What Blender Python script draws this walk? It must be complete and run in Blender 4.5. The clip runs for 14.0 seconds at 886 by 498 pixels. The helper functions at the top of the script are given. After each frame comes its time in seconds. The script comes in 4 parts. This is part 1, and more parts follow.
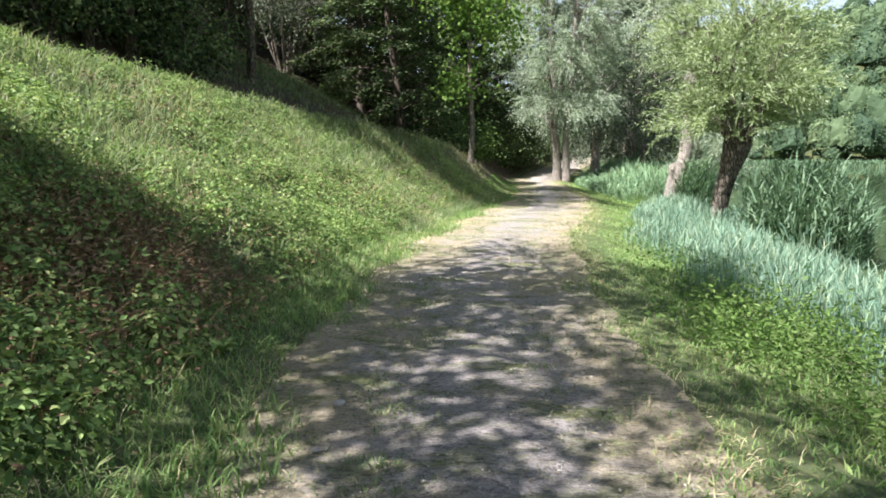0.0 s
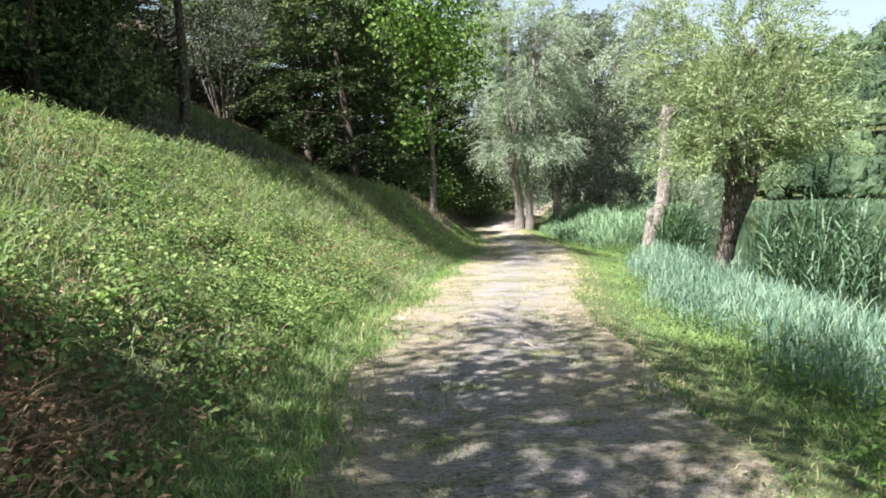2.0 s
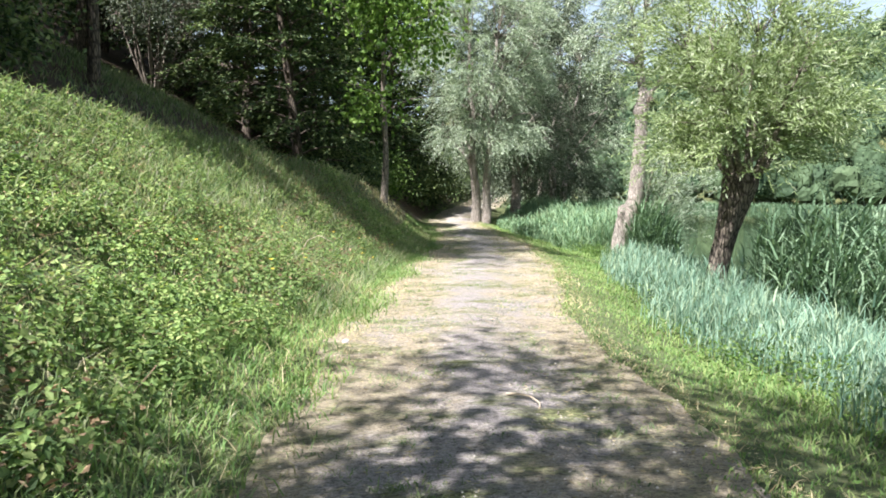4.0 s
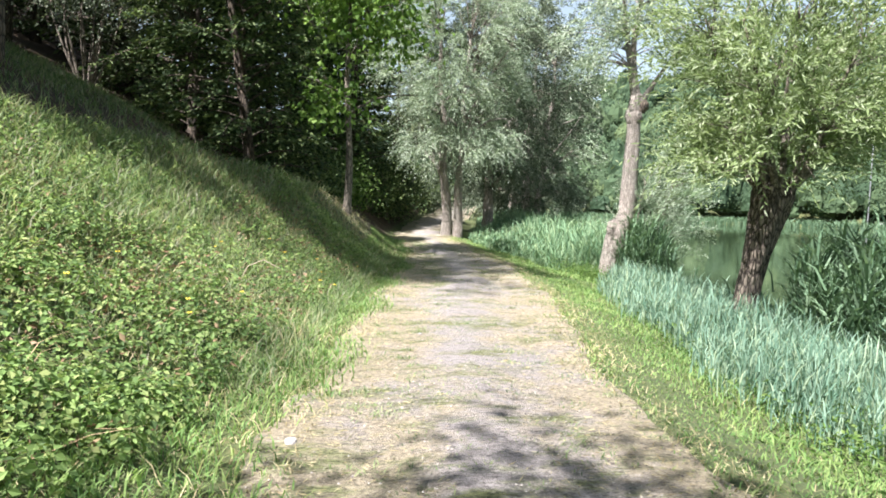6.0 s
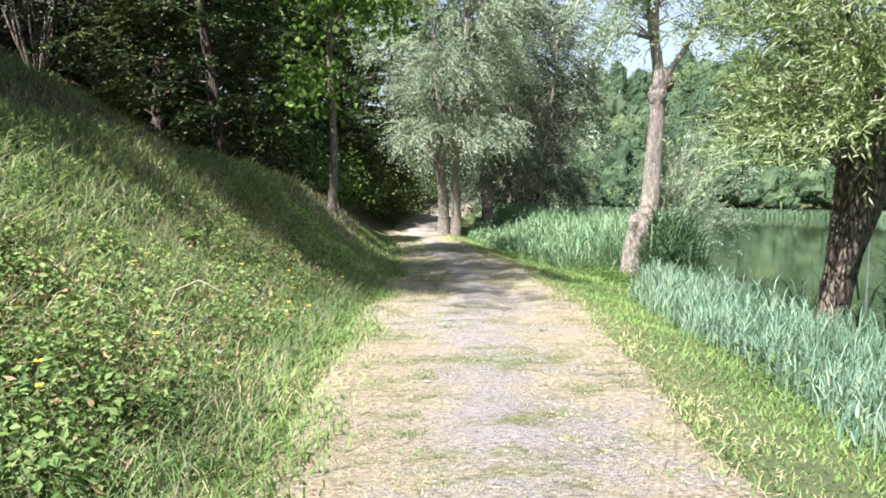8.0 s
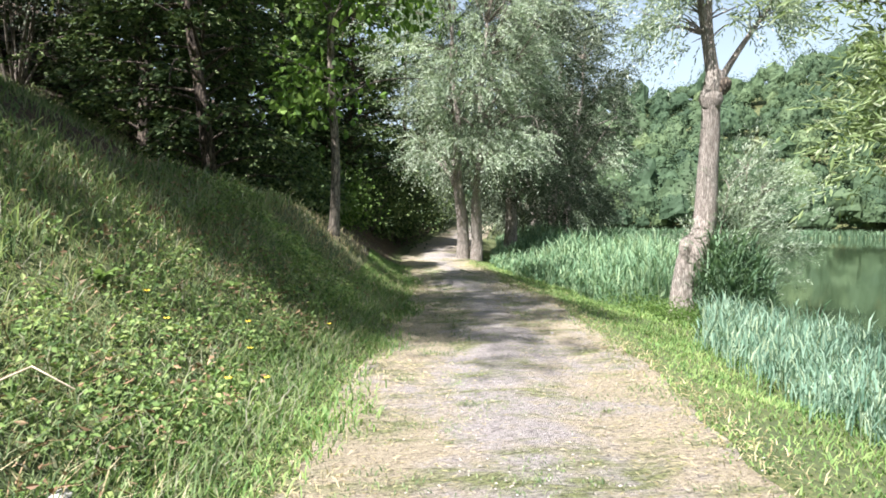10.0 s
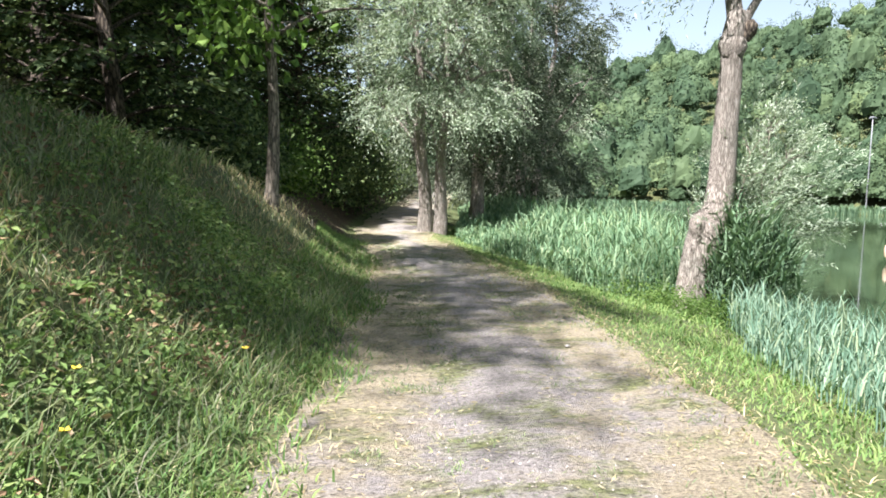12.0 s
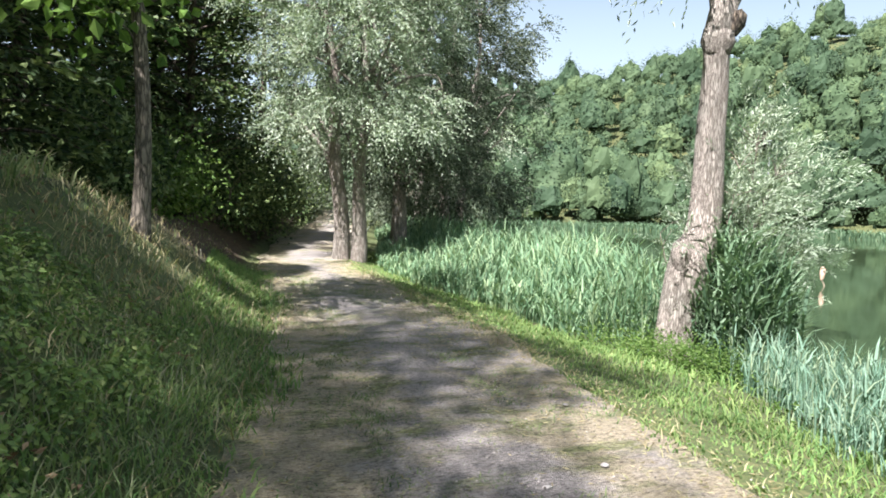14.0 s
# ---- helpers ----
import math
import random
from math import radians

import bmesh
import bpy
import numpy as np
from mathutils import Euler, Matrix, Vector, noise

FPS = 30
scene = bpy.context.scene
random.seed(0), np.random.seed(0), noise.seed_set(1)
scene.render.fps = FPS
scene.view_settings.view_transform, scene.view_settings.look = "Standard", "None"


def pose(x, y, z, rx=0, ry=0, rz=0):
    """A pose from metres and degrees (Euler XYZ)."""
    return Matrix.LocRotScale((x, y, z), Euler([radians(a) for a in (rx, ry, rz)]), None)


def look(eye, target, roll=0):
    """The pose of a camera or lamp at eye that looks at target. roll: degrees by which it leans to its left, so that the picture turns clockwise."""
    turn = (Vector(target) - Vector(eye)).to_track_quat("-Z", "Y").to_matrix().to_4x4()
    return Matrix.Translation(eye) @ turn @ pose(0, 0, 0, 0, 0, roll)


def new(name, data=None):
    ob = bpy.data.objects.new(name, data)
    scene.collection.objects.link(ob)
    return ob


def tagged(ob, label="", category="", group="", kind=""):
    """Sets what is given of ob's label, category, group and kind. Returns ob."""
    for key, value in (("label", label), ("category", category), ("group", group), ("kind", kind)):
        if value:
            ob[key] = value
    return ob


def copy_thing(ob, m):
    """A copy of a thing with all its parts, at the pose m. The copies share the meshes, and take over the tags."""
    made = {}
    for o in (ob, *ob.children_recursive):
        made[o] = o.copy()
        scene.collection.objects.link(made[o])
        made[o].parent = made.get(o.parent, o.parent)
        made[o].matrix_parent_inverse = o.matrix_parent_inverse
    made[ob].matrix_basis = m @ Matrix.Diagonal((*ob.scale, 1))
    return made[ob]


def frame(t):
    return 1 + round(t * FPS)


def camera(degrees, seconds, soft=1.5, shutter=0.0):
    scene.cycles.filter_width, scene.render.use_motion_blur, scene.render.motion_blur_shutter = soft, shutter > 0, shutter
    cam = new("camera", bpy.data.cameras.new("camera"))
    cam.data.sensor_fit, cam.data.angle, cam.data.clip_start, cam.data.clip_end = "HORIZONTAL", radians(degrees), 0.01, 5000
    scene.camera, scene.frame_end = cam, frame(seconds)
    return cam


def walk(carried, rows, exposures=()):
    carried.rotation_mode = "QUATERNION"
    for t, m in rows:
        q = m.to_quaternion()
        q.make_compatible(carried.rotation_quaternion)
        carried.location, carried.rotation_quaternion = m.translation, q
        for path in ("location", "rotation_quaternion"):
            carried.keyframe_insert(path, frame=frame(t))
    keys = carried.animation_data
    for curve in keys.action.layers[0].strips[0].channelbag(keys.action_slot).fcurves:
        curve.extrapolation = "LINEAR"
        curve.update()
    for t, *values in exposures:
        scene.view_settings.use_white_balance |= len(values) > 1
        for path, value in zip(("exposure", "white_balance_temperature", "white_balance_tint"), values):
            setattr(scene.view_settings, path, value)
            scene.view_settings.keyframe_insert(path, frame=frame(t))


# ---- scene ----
cam = camera(63.9, 14.0, soft=1.75)
METRES, EYE, TILT, LEAN, TURN = 18.5, 1.46, -8.4, 0.2, 0.0
EXPOSURE = 1.74
ROWS = [
    (0.0, 0.0, 0.0, 0.0, 0.0, 0.0, -0.0),
    (0.5, -0.009, 0.0342, 0.0035, -2.52, 0.75, -0.33),
    (1.0, -0.0161, 0.0734, 0.0112, -3.11, 1.64, 0.28),
    (1.5, -0.0226, 0.1042, 0.0102, -5.09, 3.99, 0.72),
    (2.0, -0.0282, 0.1405, 0.0215, -4.25, 3.76, 1.82),
    (2.5, -0.0256, 0.1724, 0.024, -3.22, 3.35, 0.04),
    (5.0, -0.0244, 0.3437, 0.0447, -11.24, 2.56, 0.56),
    (5.5, -0.019, 0.3759, 0.049, -10.19, 2.15, 0.34),
    (6.0, -0.0188, 0.4104, 0.0548, -11.84, 3.75, -0.1),
    (6.5, -0.0124, 0.4415, 0.0545, -10.66, 3.49, 1.63),
    (7.0, -0.0081, 0.4747, 0.0617, -11.49, 3.78, 0.54),
    (7.5, -0.007, 0.5106, 0.0659, -12.93, 3.22, 1.68),
    (8.0, -0.0008, 0.5439, 0.0698, -12.37, 3.47, 0.97),
    (8.5, 0.0033, 0.5777, 0.0753, -13.03, 4.51, 2.34),
    (9.0, 0.0121, 0.6102, 0.0802, -9.71, 4.89, 0.59),
    (11.5, 0.0426, 0.7823, 0.1001, -13.21, 5.58, 1.75),
    (12.0, 0.0457, 0.824, 0.1069, -14.66, 2.64, 0.66),
    (12.5, 0.0502, 0.8575, 0.1128, -19.69, 5.44, 0.49),
    (13.0, 0.0596, 0.8915, 0.1132, -20.86, 4.24, 2.87),
    (13.5, 0.0605, 0.9319, 0.1192, -22.16, 4.74, 0.69),
    (14.0, 0.0678, 0.9719, 0.1276, -22.01, 4.13, 1.58),
]
walk(cam, [(t, pose(0, 0, EYE, TILT, LEAN, TURN) @ pose(METRES * x, METRES * y, METRES * z, 90 + pitch, roll, yaw)) for t, x, y, z, yaw, pitch, roll in ROWS],
     exposures=[(0.0, EXPOSURE, 6450, 15), (14.0, EXPOSURE, 6450, 15)])

# ---- daylight: high summer sun from behind and over the wooded slope ----
SUN_EL, SUN_DIR = radians(57), Vector((-0.79, -0.61, 0.0)).normalized()
world = bpy.data.worlds.new("world")
scene.world = world
world.use_nodes = True
wn = world.node_tree.nodes
sky = wn.new("ShaderNodeTexSky")
sky.sky_type, sky.sun_disc = "NISHITA", False
sky.sun_elevation, sky.sun_rotation = SUN_EL, math.atan2(SUN_DIR.x, SUN_DIR.y)
sky.air_density, sky.dust_density, sky.ozone_density = 1.0, 2.0, 1.0
wl = world.node_tree.links
sky_co, cloud = wn.new("ShaderNodeTexCoord"), wn.new("ShaderNodeTexNoise")
sky_map = wn.new("ShaderNodeMapping")
sky_map.inputs["Scale"].default_value = (1.0, 1.0, 3.0)
wl.new(sky_co.outputs["Generated"], sky_map.inputs["Vector"])
wl.new(sky_map.outputs["Vector"], cloud.inputs["Vector"])
cloud.inputs["Scale"].default_value, cloud.inputs["Detail"].default_value, cloud.inputs["Roughness"].default_value = 2.6, 6, 0.55
veil = wn.new("ShaderNodeMapRange")
veil.inputs["From Min"].default_value, veil.inputs["From Max"].default_value = 0.45, 0.66
veil.inputs["To Min"].default_value, veil.inputs["To Max"].default_value = 0.0, 0.8
wl.new(cloud.outputs["Fac"], veil.inputs["Value"])
sky_mix = wn.new("ShaderNodeMix")
sky_mix.data_type = "RGBA"
# summer haze: paler towards the horizon all round
sky_sep, haze, thick = wn.new("ShaderNodeSeparateXYZ"), wn.new("ShaderNodeMapRange"), wn.new("ShaderNodeMath")
wl.new(sky_co.outputs["Generated"], sky_sep.inputs[0])
wl.new(sky_sep.outputs["Z"], haze.inputs["Value"])
haze.interpolation_type = "SMOOTHSTEP"
haze.inputs["From Min"].default_value, haze.inputs["From Max"].default_value = 0.05, 0.5
haze.inputs["To Min"].default_value, haze.inputs["To Max"].default_value = 0.9, 0.0
thick.operation = "MAXIMUM"
wl.new(haze.outputs[0], thick.inputs[0])
wl.new(veil.outputs[0], thick.inputs[1])
wl.new(thick.outputs[0], sky_mix.inputs[0])
wl.new(sky.outputs["Color"], sky_mix.inputs[6])
sky_mix.inputs[7].default_value = (7.0, 8.9, 10.1, 1)
wl.new(sky_mix.outputs[2], wn["Background"].inputs["Color"])
wn["Background"].inputs["Strength"].default_value = 0.042
sun_data = bpy.data.lights.new("sun", "SUN")
sun_data.energy, sun_data.angle, sun_data.color = 5.0, radians(0.53), (1.0, 0.975, 0.98)
sun = new("sun", sun_data)
sun.matrix_world = look((SUN_DIR.x * 60 * math.cos(SUN_EL), SUN_DIR.y * 60 * math.cos(SUN_EL), 60 * math.sin(SUN_EL)), (0, 0, 0))

# ---- materials ----


def nodes_of(name):
    m = bpy.data.materials.new(name)
    m.use_nodes = True
    t = m.node_tree
    return m, t.nodes, t.links, t.nodes["Principled BSDF"], t.nodes["Material Output"]


def ramp(n, stops):
    r = n.new("ShaderNodeValToRGB")
    e = r.color_ramp.elements
    while len(e) < len(stops):
        e.new(0.5)
    for el, (p, c) in zip(e, stops):
        el.position, el.color = p, (*c, 1)
    return r


def noise_tex(n, l, scale, detail=4, rough=0.6, stretch=None):
    co = n.new("ShaderNodeTexCoord")
    tex = n.new("ShaderNodeTexNoise")
    tex.inputs["Scale"].default_value, tex.inputs["Detail"].default_value = scale, detail
    tex.inputs["Roughness"].default_value = rough
    if stretch:
        mp = n.new("ShaderNodeMapping")
        mp.inputs["Scale"].default_value = stretch
        l.new(co.outputs["Object"], mp.inputs["Vector"])
        l.new(mp.outputs["Vector"], tex.inputs["Vector"])
    else:
        l.new(co.outputs["Object"], tex.inputs["Vector"])
    return tex


def mix_col(n, l, fac, a, b, mode="MIX"):
    m = n.new("ShaderNodeMix")
    m.data_type, m.blend_type = "RGBA", mode
    for sock, v in ((m.inputs[0], fac), (m.inputs[6], a), (m.inputs[7], b)):
        if isinstance(v, (int, float)):
            sock.default_value = v
        elif isinstance(v, tuple):
            sock.default_value = (*v, 1)
        else:
            l.new(v, sock)
    return m.outputs[2]


def bump(n, l, b, height, strength, distance):
    bp = n.new("ShaderNodeBump")
    bp.inputs["Strength"].default_value, bp.inputs["Distance"].default_value = strength, distance
    l.new(height, bp.inputs["Height"])
    l.new(bp.outputs["Normal"], b.inputs["Normal"])


def leaf_mat(name, cols, trans=0.35, rough=0.55, patch=0.6, tint=False):
    """Leaves: each one takes its own tint, whole sprays drift in tone, and light passes through."""
    m, n, l, b, out = nodes_of(name)
    geo = n.new("ShaderNodeNewGeometry")
    r = ramp(n, [(i / (len(cols) - 1), c) for i, c in enumerate(cols)])
    l.new(geo.outputs["Random Per Island"], r.inputs["Fac"])
    tex = noise_tex(n, l, patch, 3)
    tone = ramp(n, [(0.3, (0.62, 0.66, 0.6)), (0.7, (1.25, 1.2, 1.15))])
    l.new(tex.outputs["Fac"], tone.inputs["Fac"])
    c = mix_col(n, l, 1.0, r.outputs["Color"], tone.outputs["Color"], "MULTIPLY")
    if tint:
        at = n.new("ShaderNodeAttribute")
        at.attribute_name = "tint"
        own = ramp(n, [(0.0, (0.6, 0.66, 0.68)), (0.5, (0.8, 0.84, 0.86)), (1.0, (1.15, 1.1, 1.0))])
        l.new(at.outputs["Fac"], own.inputs["Fac"])
        c = mix_col(n, l, 1.0, c, own.outputs["Color"], "MULTIPLY")
    l.new(c, b.inputs["Base Color"])
    b.inputs["Roughness"].default_value = rough
    b.inputs["Specular IOR Level"].default_value = 0.15
    tr = n.new("ShaderNodeBsdfTranslucent")
    l.new(mix_col(n, l, 1.0, c, (1.2, 1.25, 0.85), "MULTIPLY"), tr.inputs["Color"])
    ms = n.new("ShaderNodeMixShader")
    ms.inputs[0].default_value = trans
    l.new(b.outputs[0], ms.inputs[1])
    l.new(tr.outputs[0], ms.inputs[2])
    l.new(ms.outputs[0], out.inputs["Surface"])
    return m


def bark_mat(name, dark, pale, scale=9.0, depth=0.03, stretch=(1, 1, 0.22)):
    m, n, l, b, out = nodes_of(name)
    tex = noise_tex(n, l, scale, 6, 0.7, stretch)
    vor = n.new("ShaderNodeTexVoronoi")
    vor.feature = "DISTANCE_TO_EDGE"
    vor.inputs["Scale"].default_value = scale * 1.6
    co = n.new("ShaderNodeTexCoord")
    mp = n.new("ShaderNodeMapping")
    mp.inputs["Scale"].default_value = stretch
    wob = n.new("ShaderNodeMixRGB")
    wob.inputs[0].default_value = 0.08
    l.new(co.outputs["Object"], mp.inputs["Vector"])
    l.new(mp.outputs["Vector"], wob.inputs[1])
    l.new(tex.outputs["Color"], wob.inputs[2])
    l.new(wob.outputs[0], vor.inputs["Vector"])
    ridge = ramp(n, [(0.0, (0, 0, 0)), (0.22, (1, 1, 1))])
    l.new(vor.outputs["Distance"], ridge.inputs["Fac"])
    mul = n.new("ShaderNodeMath")
    mul.operation = "MULTIPLY"
    l.new(ridge.outputs["Color"], mul.inputs[0])
    l.new(tex.outputs["Fac"], mul.inputs[1])
    r = ramp(n, [(0.08, dark), (0.32, tuple((a + c) / 2 for a, c in zip(dark, pale))), (0.6, pale)])
    l.new(mul.outputs[0], r.inputs["Fac"])
    big = noise_tex(n, l, 1.3, 3)
    tone = ramp(n, [(0.3, (0.72, 0.75, 0.7)), (0.7, (1.12, 1.08, 1.04))])
    l.new(big.outputs["Fac"], tone.inputs["Fac"])
    l.new(mix_col(n, l, 1.0, r.outputs["Color"], tone.outputs["Color"], "MULTIPLY"), b.inputs["Base Color"])
    b.inputs["Roughness"].default_value = 0.9
    bump(n, l, b, mul.outputs[0], 0.9, depth)
    return m


def soil_mat():
    """Bank and forest floor: turf soil with thatch in the open, leaf litter under the trees (attribute wood)."""
    m, n, l, b, out = nodes_of("turf_soil")
    fine, wide = noise_tex(n, l, 14, 8, 0.75), noise_tex(n, l, 0.55, 4)
    turf = ramp(n, [(0.3, (0.04, 0.05, 0.02)), (0.5, (0.08, 0.11, 0.035)), (0.66, (0.16, 0.15, 0.065)), (0.8, (0.24, 0.2, 0.11))])
    l.new(fine.outputs["Fac"], turf.inputs["Fac"])
    lit = ramp(n, [(0.3, (0.02, 0.014, 0.009)), (0.5, (0.055, 0.037, 0.021)), (0.72, (0.15, 0.1, 0.055))])
    l.new(fine.outputs["Fac"], lit.inputs["Fac"])
    at = n.new("ShaderNodeAttribute")
    at.attribute_name = "wood"
    c = mix_col(n, l, at.outputs["Fac"], turf.outputs["Color"], lit.outputs["Color"])
    tone = ramp(n, [(0.35, (0.75, 0.8, 0.75)), (0.65, (1.15, 1.08, 1.0))])
    l.new(wide.outputs["Fac"], tone.inputs["Fac"])
    l.new(mix_col(n, l, 1.0, c, tone.outputs["Color"], "MULTIPLY"), b.inputs["Base Color"])
    b.inputs["Roughness"].default_value = 0.95
    bump(n, l, b, fine.outputs["Fac"], 0.8, 0.05)
    return m


def path_mat():
    """Grey gravel down the middle, pale thatch and straw to both sides (attribute lat), mossy patches, dark crumbs."""
    m, n, l, b, out = nodes_of("gravel_path")
    grit, crumb = noise_tex(n, l, 75, 5, 0.8), noise_tex(n, l, 22, 6, 0.8, (1.0, 1.6, 1.0))
    patch, mid = noise_tex(n, l, 1.1, 4, 0.65, (1.0, 0.6, 1.0)), noise_tex(n, l, 6, 5, 0.7, (0.8, 1.3, 1.0))
    moss_tex = noise_tex(n, l, 2.1, 5, 0.7, (0.7, 1.4, 1.0))
    gravel = ramp(n, [(0.3, (0.13, 0.115, 0.105)), (0.48, (0.335, 0.305, 0.285)), (0.7, (0.53, 0.495, 0.46))])
    l.new(grit.outputs["Fac"], gravel.inputs["Fac"])
    straw = ramp(n, [(0.28, (0.15, 0.125, 0.08)), (0.48, (0.38, 0.325, 0.22)), (0.7, (0.54, 0.48, 0.36))])
    l.new(grit.outputs["Fac"], straw.inputs["Fac"])
    at = n.new("ShaderNodeAttribute")
    at.attribute_name = "lat"

    def madd(x, k, y):
        q = n.new("ShaderNodeMath")
        q.operation = "MULTIPLY_ADD"
        l.new(x, q.inputs[0])
        q.inputs[1].default_value = k
        if isinstance(y, float):
            q.inputs[2].default_value = y
        else:
            l.new(y, q.inputs[2])
        return q.outputs[0]

    def span(x, lo, hi):
        q = n.new("ShaderNodeMapRange")
        q.inputs["From Min"].default_value, q.inputs["From Max"].default_value = lo, hi
        l.new(x, q.inputs["Value"])
        return q.outputs[0]

    w = madd(patch.outputs["Fac"], 5.0, madd(mid.outputs["Fac"], 2.2, at.outputs["Fac"]))
    c = mix_col(n, l, span(w, 3.35, 4.3), gravel.outputs["Color"], straw.outputs["Color"])
    moss = ramp(n, [(0.3, (0.08, 0.095, 0.035)), (0.7, (0.27, 0.29, 0.12))])
    l.new(crumb.outputs["Fac"], moss.inputs["Fac"])
    c = mix_col(n, l, span(moss_tex.outputs["Fac"], 0.5, 0.64), c, moss.outputs["Color"])
    dark = ramp(n, [(0.36, (0.3, 0.28, 0.26)), (0.49, (0.93, 0.93, 0.93)), (0.66, (1.25, 1.24, 1.2))])
    l.new(crumb.outputs["Fac"], dark.inputs["Fac"])
    l.new(mix_col(n, l, 1.0, c, dark.outputs["Color"], "MULTIPLY"), b.inputs["Base Color"])
    b.inputs["Roughness"].default_value = 0.95
    bump(n, l, b, madd(crumb.outputs["Fac"], 1.5, grit.outputs["Fac"]), 0.9, 0.03)
    return m


def water_mat():
    m, n, l, b, out = nodes_of("lake_water")
    wide = noise_tex(n, l, 0.05, 3)
    r = ramp(n, [(0.35, (0.030, 0.050, 0.024)), (0.65, (0.038, 0.062, 0.030))])
    l.new(wide.outputs["Fac"], r.inputs["Fac"])
    l.new(r.outputs["Color"], b.inputs["Base Color"])
    b.inputs["Roughness"].default_value, b.inputs["IOR"].default_value = 0.06, 1.33
    rip = noise_tex(n, l, 2.2, 3, 0.5, (1.0, 0.5, 1.0))
    bump(n, l, b, rip.outputs["Fac"], 0.05, 0.04)
    return m


def plain_mat(name, a, c, scale=6.0, rough=0.7, metal=0.0):
    m, n, l, b, out = nodes_of(name)
    tex = noise_tex(n, l, scale, 5, 0.65)
    r = ramp(n, [(0.3, a), (0.7, c)])
    l.new(tex.outputs["Fac"], r.inputs["Fac"])
    l.new(r.outputs["Color"], b.inputs["Base Color"])
    b.inputs["Roughness"].default_value, b.inputs["Metallic"].default_value = rough, metal
    bump(n, l, b, tex.outputs["Fac"], 0.3, 0.01)
    return m


SOIL, PATH, WATER = soil_mat(), path_mat(), water_mat()
GRASS = leaf_mat("meadow_grass", [(0.083, 0.135, 0.070), (0.164, 0.247, 0.109), (0.274, 0.332, 0.165), (0.315, 0.304, 0.246)], 0.4)
STRAW = leaf_mat("dry_grass", [(0.25, 0.2, 0.11), (0.45, 0.385, 0.24), (0.58, 0.51, 0.34), (0.22, 0.24, 0.1)], 0.25)
WEED = leaf_mat("bramble_leaf", [(0.073, 0.126, 0.052), (0.145, 0.237, 0.077), (0.224, 0.337, 0.116), (0.321, 0.378, 0.154)], 0.35)
VERGE = leaf_mat("verge_grass", [(0.102, 0.199, 0.071), (0.173, 0.300, 0.103), (0.25, 0.355, 0.135), (0.285, 0.37, 0.145)], 0.4)
REED = leaf_mat("reed_leaf", [(0.095, 0.185, 0.132), (0.165, 0.285, 0.212), (0.25, 0.375, 0.292), (0.33, 0.41, 0.27)], 0.3)
REED_TALL = leaf_mat("tall_reed_leaf", [(0.085, 0.17, 0.1), (0.16, 0.28, 0.165), (0.25, 0.38, 0.235), (0.33, 0.42, 0.25)], 0.3)
CANE = leaf_mat("cane_leaf", [(0.070, 0.132, 0.079), (0.132, 0.220, 0.132), (0.211, 0.308, 0.202)], 0.25)
HERB = leaf_mat("herb_leaf", [(0.065, 0.132, 0.032), (0.119, 0.210, 0.053), (0.184, 0.265, 0.095)], 0.4)
DEAD = leaf_mat("dead_stem", [(0.113, 0.070, 0.041), (0.225, 0.151, 0.093), (0.383, 0.281, 0.176)], 0.1)
WILLOW = leaf_mat("silver_willow_leaf", [(0.139, 0.197, 0.133), (0.266, 0.347, 0.242), (0.416, 0.497, 0.387), (0.45, 0.51, 0.44)], 0.3)
ALDER = leaf_mat("grey_sallow_leaf", [(0.034, 0.05, 0.032), (0.07, 0.096, 0.062), (0.13, 0.162, 0.115), (0.24, 0.28, 0.215)], 0.25)
OSIER = leaf_mat("osier_leaf", [(0.125, 0.178, 0.078), (0.212, 0.29, 0.128), (0.315, 0.395, 0.215), (0.41, 0.47, 0.34)], 0.35)
LIME = leaf_mat("broad_leaf", [(0.065, 0.135, 0.03), (0.145, 0.26, 0.055), (0.25, 0.38, 0.095)], 0.3)
WOODS = leaf_mat("woodland_leaf", [(0.018, 0.036, 0.016), (0.05, 0.089, 0.036), (0.115, 0.17, 0.072), (0.215, 0.28, 0.12)], 0.2)
HILL = leaf_mat("hill_canopy", [(0.05, 0.088, 0.048), (0.077, 0.124, 0.066), (0.113, 0.163, 0.082)], 0.12, 0.7, 0.28, True)
BARK = bark_mat("willow_bark", (0.2, 0.17, 0.145), (0.5, 0.455, 0.41), 24, 0.03, (1, 1, 0.1))
BARK_DARK = bark_mat("old_willow_bark", (0.03, 0.022, 0.016), (0.2, 0.16, 0.12), 13)
BARK_OLD = bark_mat("furrowed_bark", (0.03, 0.022, 0.016), (0.25, 0.21, 0.17), 11, 0.05, (1, 1, 0.3))
BARK_GREY = bark_mat("grey_bark", (0.08, 0.07, 0.055), (0.3, 0.26, 0.21), 14, 0.015)
TWIG = plain_mat("dead_twig", (0.3, 0.24, 0.16), (0.55, 0.47, 0.35), 30, 0.85)
GRAVEL = leaf_mat("loose_gravel", [(0.1, 0.09, 0.085), (0.24, 0.215, 0.195), (0.4, 0.37, 0.34), (0.55, 0.52, 0.48)], 0.0, 0.9)
STONE = plain_mat("pale_pebble", (0.234, 0.216, 0.199), (0.410, 0.392, 0.363), 40, 0.9)
FLOWER = plain_mat("yellow_petal", (0.7, 0.5, 0.03), (0.85, 0.65, 0.06), 30, 0.6)

# ---- lie of the land ----
YY = np.linspace(-40, 140, 1801)


